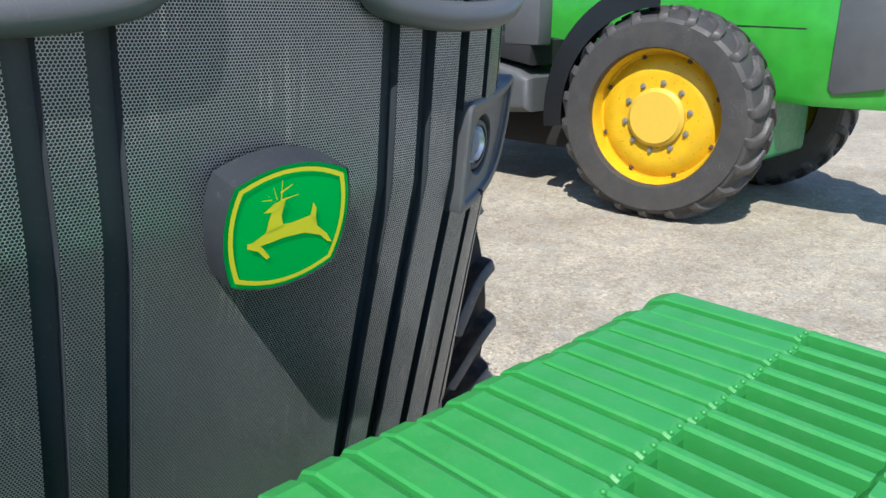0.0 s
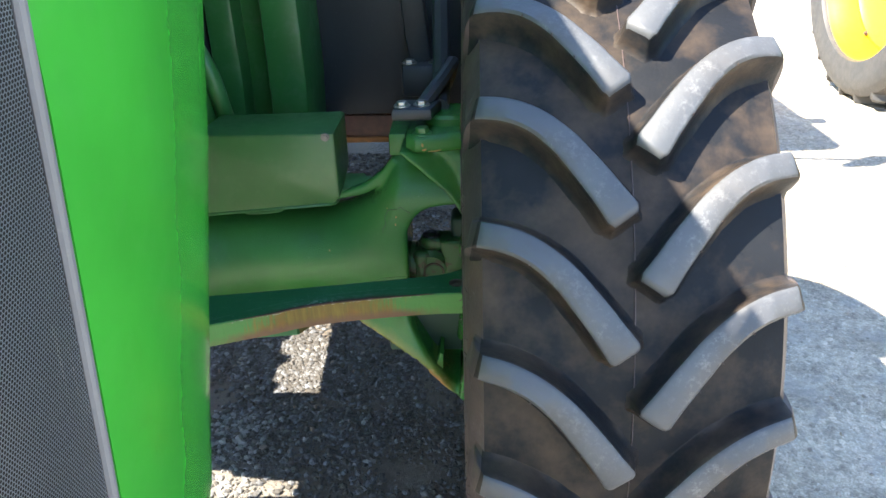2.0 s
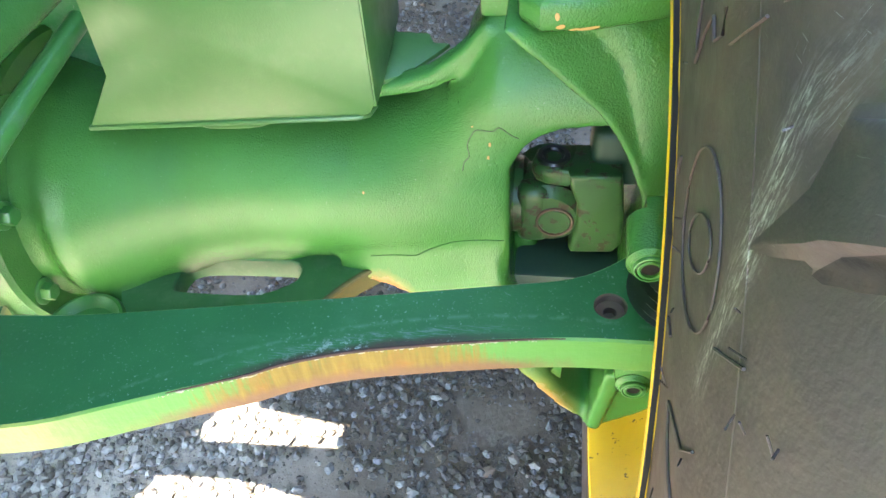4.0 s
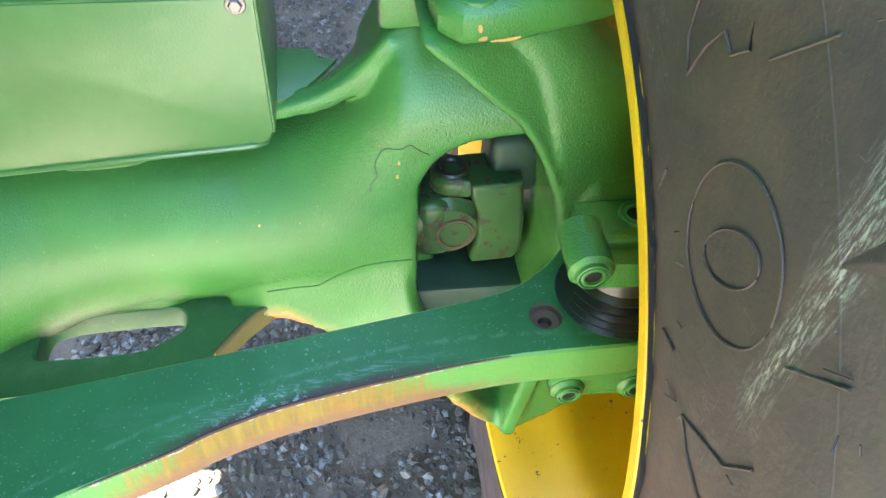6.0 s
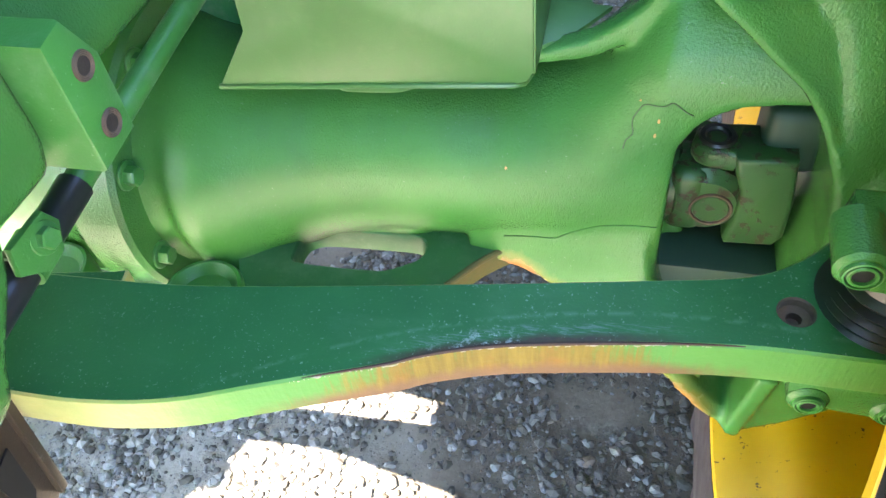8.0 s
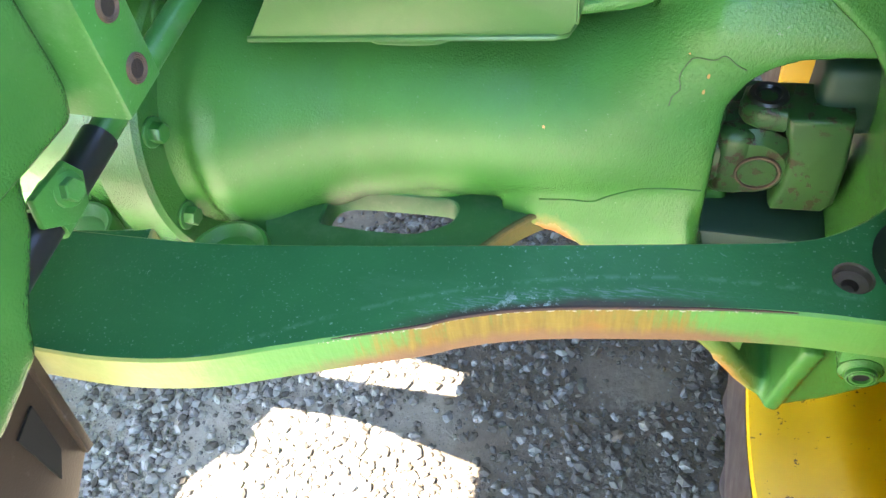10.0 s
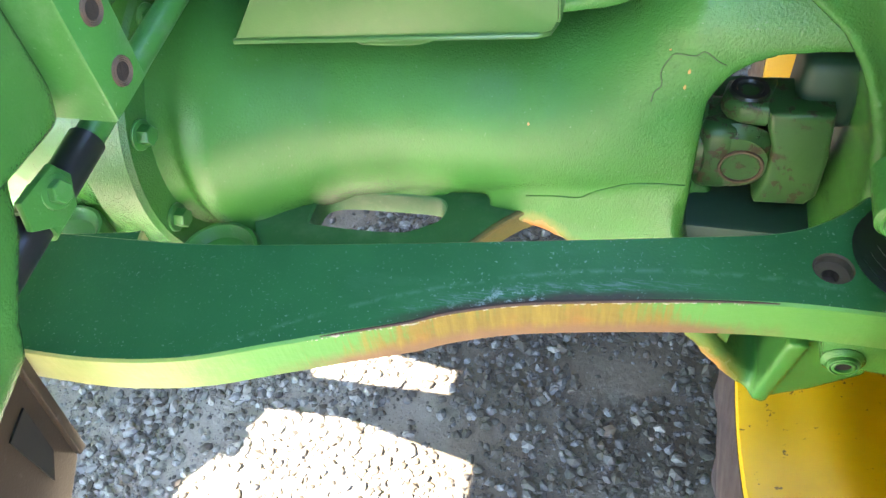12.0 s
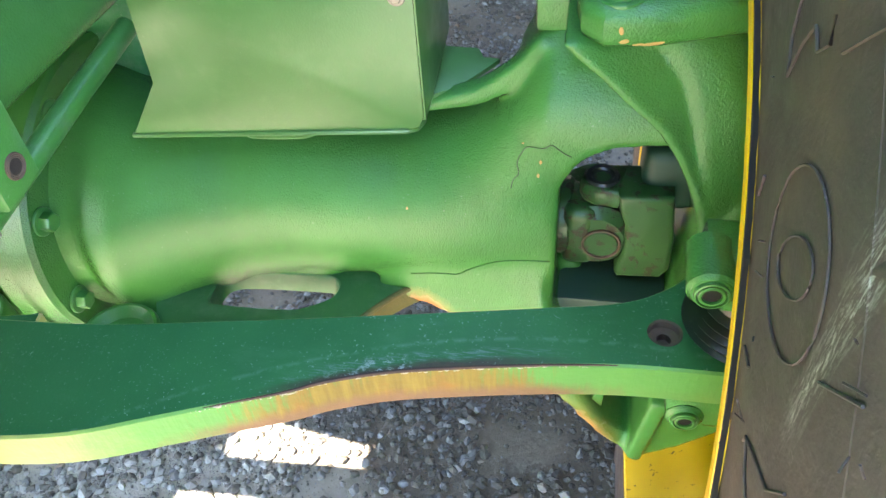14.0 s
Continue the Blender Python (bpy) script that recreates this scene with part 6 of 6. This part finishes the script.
# ---------------------------------------------------------------- front weights
def weights():
    """A row of suitcase weights: each a thick slab with a rounded, chamfered top and a hand slot."""
    pitch = 0.0413
    yb, yf = -0.117, -0.56
    zt = 1.283
    bm = bmesh.new()
    hw = pitch * 0.488

    def slab(x0, x1, prof, c0, c1):
        """A slab between x0 and x1 whose upper long edges are cut by c0 and c1."""
        n = len(prof)
        cy = sum(p[0] for p in prof) / n
        cols = []
        for x, d, c in ((x0, 1, c0), (x0 + c0, 0, c0), (x1 - c1, 0, c1), (x1, 1, c1)):
            cols.append([bm.verts.new((x, y + (0.3 if y < cy else -0.3) * d * c * (z > 1.0), z - 0.6 * d * c * (z > 1.15))) for y, z in prof])
        bm.faces.new(cols[0])
        bm.faces.new(cols[-1][::-1])
        for a, b in zip(cols, cols[1:]):
            for i in range(n):
                j = (i + 1) % n
                bm.faces.new((a[i], b[i], b[j], a[j]))
    slab(-hw, hw, [(yb - 0.006, 0.80), (yb, 1.20), (yb - 0.003, 1.258), (yb - 0.014, zt - 0.008), (yb - 0.034, zt), (-0.313, zt), (-0.320, zt - 0.003), (-0.322, zt - 0.012), (-0.324, 0.80)], 0.003, 0.009)
    slab(0.06 * pitch, hw, [(-0.319, 0.80), (-0.319, zt - 0.001), (-0.458, zt - 0.004), (-0.458, 0.80)], 0.004, 0.006)
    slab(-hw, 0.10 * pitch, [(-0.319, 0.80), (-0.319, zt - 0.058), (-0.458, zt - 0.062), (-0.458, 0.80)], 0.001, 0.001)
    slab(-hw, hw, [(-0.452, 0.80), (-0.454, zt - 0.016), (-0.462, zt - 0.005), (-0.53, zt - 0.012), (yf + 0.012, zt - 0.05), (yf, 1.18), (yf + 0.01, 0.82)], 0.003, 0.012)
    finish(bm, False)
    me = bpy.data.meshes.new("front_weight")
    bm.to_mesh(me)
    bm.free()
    me.materials.append(green_weight)
    nb = bmesh.new()
    bmesh.ops.create_uvsphere(nb, u_segments=10, v_segments=6, radius=0.0027)
    finish(nb)
    nub = bpy.data.meshes.new("casting_nub")
    nb.to_mesh(nub)
    nb.free()
    nub.materials.append(green_weight)
    rnd = random.Random(2)
    for i in range(22):
        ob = new("front_weight", me)
        ob.location = (1.341 - pitch * (i + 0.5), rnd.uniform(-0.003, 0.003), rnd.uniform(-0.002, 0.002))
        tagged(ob, "green cast iron suitcase weight hung in the front rack", "weight", "front weights")
        for x in (-0.34, 0.02):
            n = new("casting_nub", nub)
            n.parent = ob
            n.location = (x * pitch, -0.3175, zt - 0.0008)
    bm = bmesh.new()
    box(bm, (XC - 0.46, -0.45, 0.74), (XC + 0.46, 0.40, 0.798), 0.01)
    box(bm, (XC - 0.20, 0.30, 0.74), (XC + 0.20, 0.70, 1.0), 0.01)
    part("weight_rack", bm, green_cast, tractor)


weights()


# ---------------------------------------------------------------- body common to both tractors
def fender(parent, cx, cy, cz, s, r=0.985, a0=62, a1=-8, skirt=-0.05):
    """A black mudguard over the back of a front wheel."""
    bm = bmesh.new()
    rings = []
    for a in np.linspace(radians(a0 + 28), radians(a1), 22):
        rr = []
        for x, dr in (((-0.20, -0.05), (-0.195, 0.0), (0.0, 0.015), (0.20, 0.0), (0.215, skirt), (0.205, skirt), (0.19, -0.008), (0.0, 0.007), (-0.185, -0.008), (-0.19, -0.05))):
            rad = r + dr
            rr.append(Vector((cx + s * x, cy + rad * math.cos(a), cz + rad * math.sin(a))))
        rings.append(rr)
    loft(bm, rings)
    f = part("front_fender", bm, mudguard_black, parent, "black plastic front mudguard")
    bm = bmesh.new()
    x = cx - s * 0.30
    tube(bm, [(x, cy + 0.0, 1.14), (x, cy + 0.13, 1.17), (x, cy + 0.22, 1.30), (x, cy + 0.34, 1.60)], 0.02, 8)
    tube(bm, [(x, cy + 0.34, 1.60), (cx, cy + 0.36, 1.66)], 0.02, 8)
    part("fender_strut", bm, black_plastic, f)
    return f


def rear_body(parent, xc, ay, duals=True, near=False):
    """Cab, fuel tank, steps, rear wheels."""
    ry = ay + 3.15
    for s in (-1, 1):
        inner = (0.30, 0.69, 0.95, 1.0, 24, 0.20, 0.054, 0.3, 0.25)
        rim = (0.27, 0.70, 0.06, 0.28, 0.16)
        wheel(parent, "rear_wheel", (xc + s * (1.57 if duals else 1.05), ry, 0.97), inner, rim, (0.14, 0.06), "yellow rear wheel rim", (far_rubber, far_rubber, far_rubber), s < 0, False)
        if duals:
            wheel(parent, "rear_wheel", (xc + s * 2.42, ry, 0.97), inner, rim, (0.10, 0.06), "yellow outer dual wheel rim", (far_rubber, far_rubber, far_rubber), s < 0, True)
    bm = bmesh.new()
    for s in (-1, 1):
        cyl(bm, (xc + s * 0.2, ry, 0.97), (xc + s * 2.5, ry, 0.97), 0.055, None, 20)
    part("rear_axle", bm, steel, parent)
    # cab
    bm = bmesh.new()
    prism(bm, [(ay + 1.75, 1.35), (ay + 3.6, 1.35), (ay + 3.6, 3.0), (ay + 1.9, 3.0)], 0, xc - 0.80, xc + 0.80, 0.06)
    c = part("cab", bm, cab_glass, parent, "dark glazed tractor cab")
    bm = bmesh.new()
    box(bm, (xc - 0.95, ay + 1.7, 2.98), (xc + 0.95, ay + 3.75, 3.15), 0.05)
    part("cab_roof", bm, green_paint, c)
    for s in (-1, 1):
        bm = bmesh.new()
        prism(bm, [(ay + 2.1, 1.2), (ay + 4.2, 1.2), (ay + 4.0, 1.9), (ay + 3.4, 2.15), (ay + 2.7, 2.1), (ay + 2.3, 1.85)], 0, xc + s * 0.72, xc + s * 1.3, 0.03)
        part("rear_fender", bm, green_paint, c)
        bm = bmesh.new()
        tube(bm, [(xc + s * 0.8, ay + 1.85, 2.45), (xc + s * 1.45, ay + 1.75, 2.45)], 0.018, 8)
        box(bm, (xc + s * 1.45 - 0.10, ay + 1.70, 2.28), (xc + s * 1.45 + 0.10, ay + 1.76, 2.62), 0.02)
        part("mirror", bm, black_plastic, c)
    # dark boxes added to stand for underbody shade and stop stray sun
    bm = bmesh.new()
    w, zl = (0.10, 0.62) if near else (0.44, 0.40)
    box(bm, (xc - w, ay + 0.25, zl), (xc + w, ay + 1.05, 1.45), 0.05)
    box(bm, (xc - max(w, 0.20), ay + 1.0, min(zl, 0.52)), (xc + max(w, 0.20), ay + 3.4, 1.45), 0.05)
    if not near:
        box(bm, (xc - 0.62, ay + 1.0, 0.36), (xc + 0.62, ay + 2.7, 0.80), 0.05)
    part("drivetrain_shade_block", bm, seam_and_shade, parent)
    # tank and steps on each side
    front = 1.15 if near else 1.30
    for s in (-1, 1):
        bm = bmesh.new()
        prism(bm, [(ay + front, 0.74), (ay + 2.45, 0.64), (ay + 2.62, 0.70), (ay + 2.62, 1.52), (ay + 1.95, 1.60), (ay + 1.85, 1.20), (ay + front + 0.15, 1.12), (ay + front, 1.05)], 0, xc + s * 0.52, xc + s * 1.12, 0.09, seg=5)
        tk = part("fuel_tank", bm, grey_plastic, parent, "dark grey moulded fuel tank and step housing")
        bm = bmesh.new()
        prism(bm, [(ay + 1.32, 1.16), (ay + 1.85, 1.24), (ay + 1.9, 1.45), (ay + 1.3, 1.38)], 0, xc + s * 0.55, xc + s * 1.09, 0.03)
        part("step_well", bm, seam_and_shade, tk)
        bm = bmesh.new()
        box(bm, (xc + s * 1.0 - 0.10, ay + 1.22, 1.34), (xc + s * 1.0 + 0.10, ay + 1.62, 1.75), 0.02)
        part("tool_box", bm, grey_plastic, tk)
        bm = bmesh.new()
        prism(bm, [(ay + 2.5, 0.45), (ay + 2.58, 0.42), (ay + 2.78, 1.55), (ay + 2.70, 1.6)], 0, xc + s * 0.95, xc + s * 1.32, 0.02)
        part("step_ladder", bm, grey_plastic, tk)


rear_body(tractor, XC, AY, False, True)
fender(tractor, 1.875 + 0.02, AY, AZ, 1)

# black battery box behind the front wheel, with its rusty under-bar
bm = bmesh.new()
prism(bm, [(1.185, 0.945), (1.70, 0.945), (1.72, 1.7), (1.19, 1.7)], 1, 2.20, 2.75, 0.012)
bx = part("battery_box", bm, black_plastic, tractor, "black box beside the engine")
bm = bmesh.new()
box(bm, (1.19, 2.215, 0.868), (1.70, 2.35, 0.940), 0.006)
part("rusty_bar", bm, rust("brown_rust", (0.30, 0.14, 0.08), (0.14, 0.08, 0.06)), bx, "brown rusty bar")
bm = bmesh.new()
box(bm, (1.19, 2.205, 0.858), (1.70, 2.24, 0.874), 0.003)
part("orange_edge", bm, orange_rust, bx)
for z in (1.0, 1.10):
    bm = bmesh.new()
    hexbolt(bm, (1.20, 2.20, z), (0, -1, 0), 0.014, 0.01)
    part("box_bolt", bm, zinc, bx)
bm = bmesh.new()
prism(bm, [(1.21, 1.32), (1.42, 1.32), (1.44, 1.40), (1.21, 1.40)], 1, 2.15, 2.195, 0.006)
part("green_step", bm, green_paint, bx)
# strut that carries the mudguard
bm = bmesh.new()
prism(bm, [(1.43, 1.75), (1.49, 1.75), (1.56, 1.12), (1.50, 1.12)], 1, 2.02, 2.10, 0.008)
st = part("fender_post", bm, black_plastic, tractor, "black mudguard post")
bm = bmesh.new()
box(bm, (1.48, 1.97, 1.055), (1.60, 2.09, 1.14), 0.012)
part("post_foot", bm, black_plastic, st)
for x in (1.50, 1.57):
    bm = bmesh.new()
    hexbolt(bm, (x, 2.0, 1.14), (0, 0, 1), 0.014, 0.01)
    part("post_bolt", bm, zinc, st)
bm = bmesh.new()
prism(bm, [(1.50, 1.50), (1.58, 1.50), (1.60, 1.58), (1.51, 1.58)], 2, 1.132, 1.158, 0.008)
tube(bm, smooth_line([(1.56, 1.55, 1.15), (1.60, 1.62, 1.19), (1.62, 1.72, 1.20), (1.60, 1.85, 1.12)], 5), 0.016, 10)
sb = part("strut_base", bm, black_plastic, st)
for p in ((1.52, 1.525), (1.56, 1.53)):
    bm = bmesh.new()
    hexbolt(bm, (*p, 1.158), (0, 0, 1), 0.012, 0.01)
    part("base_bolt", bm, zinc, sb)


# ---------------------------------------------------------------- the tractor behind
DX, DY = 6.24, 0.98
far = thing("tractor", (XC + DX, AY + DY, 0), "green farm tractor with dual rear wheels parked alongside", "tractor")
FT = (0.275, 0.55, 0.825, 0.860, 22, 0.22, 0.075)
for s in (-1, 1):
    wheel(far, "front_wheel", (XC + DX + s * 0.99, AY + DY, 0.83), FT + (0.1, 0.240, 0.060), (0.225, 0.575, 0.055, 0.34, -0.055), (0.215, 0.065), "bright yellow front wheel rim", (far_rubber, far_rubber, far_rubber), s < 0, True, 9.0, 0.028)
    fender(far, XC + DX + s * 0.97, AY + DY, 0.80, s, 1.07, skirt=-0.20)
rear_body(far, XC + DX, AY + DY)
xf, yf0 = XC + DX, DY
bm = bmesh.new()
rings = []
for y, w, zb, zt in ((-0.08, 0.36, 1.0, 1.85), (0.10, 0.46, 0.96, 1.93), (0.6, 0.49, 0.95, 1.97), (1.10, 0.49, 0.98, 2.0), (2.4, 0.47, 1.0, 2.1), (3.35, 0.46, 1.0, 2.15)):
    pr = [(-w + 0.03, zb), (-w, zb + 0.06), (-w, zt - 0.25), (-w + 0.07, zt - 0.06), (-w + 0.2, zt), (w - 0.2, zt), (w - 0.07, zt - 0.06), (w, zt - 0.25), (w, zb + 0.06), (w - 0.03, zb)]
    rings.append([Vector((xf + x, yf0 + y, z)) for x, z in pr])
loft(bm, rings)
fh = part("hood", bm, hood_paint, far, "glossy green tractor hood", 30)
for s in (-1, 1):
    bm = bmesh.new()
    prism(bm, [(yf0 + 0.10, 1.12), (yf0 + 0.46, 1.05), (yf0 + 0.50, 1.10), (yf0 + 0.50, 1.80), (yf0 + 0.12, 1.80)], 0, xf + s * 0.485, xf + s * 0.505, 0.006)
    part("side_grille", bm, grey_plastic, fh, "dark side grille")
    bm = bmesh.new()
    prism(bm, [(yf0 + 0.72, 1.52), (yf0 + 2.3, 1.56), (yf0 + 2.3, 1.568), (yf0 + 0.72, 1.528)], 0, xf + s * 0.48, xf + s * 0.494)
    part("panel_seam", bm, seam_and_shade, fh)
bm = bmesh.new()
cyl(bm, (xf - 0.85, AY + DY, 0.80), (xf + 0.85, AY + DY, 0.80), 0.13, None, 28, 0.01)
part("front_axle", bm, green_paint, far)
bm = bmesh.new()
box(bm, (xf - 0.46, yf0 - 0.5, 0.80), (xf + 0.46, yf0 - 0.06, 1.28), 0.02)
part("weight_stack", bm, green_weight, far)
# block added to hide the yellow rim beyond from the camera
bm = bmesh.new()
box(bm, (xf - 0.48, yf0 + 0.95, 0.46), (xf + 0.48, yf0 + 2.1, 1.02), 0.05, 3)
part("axle_support", bm, shaded_engine_green, far)
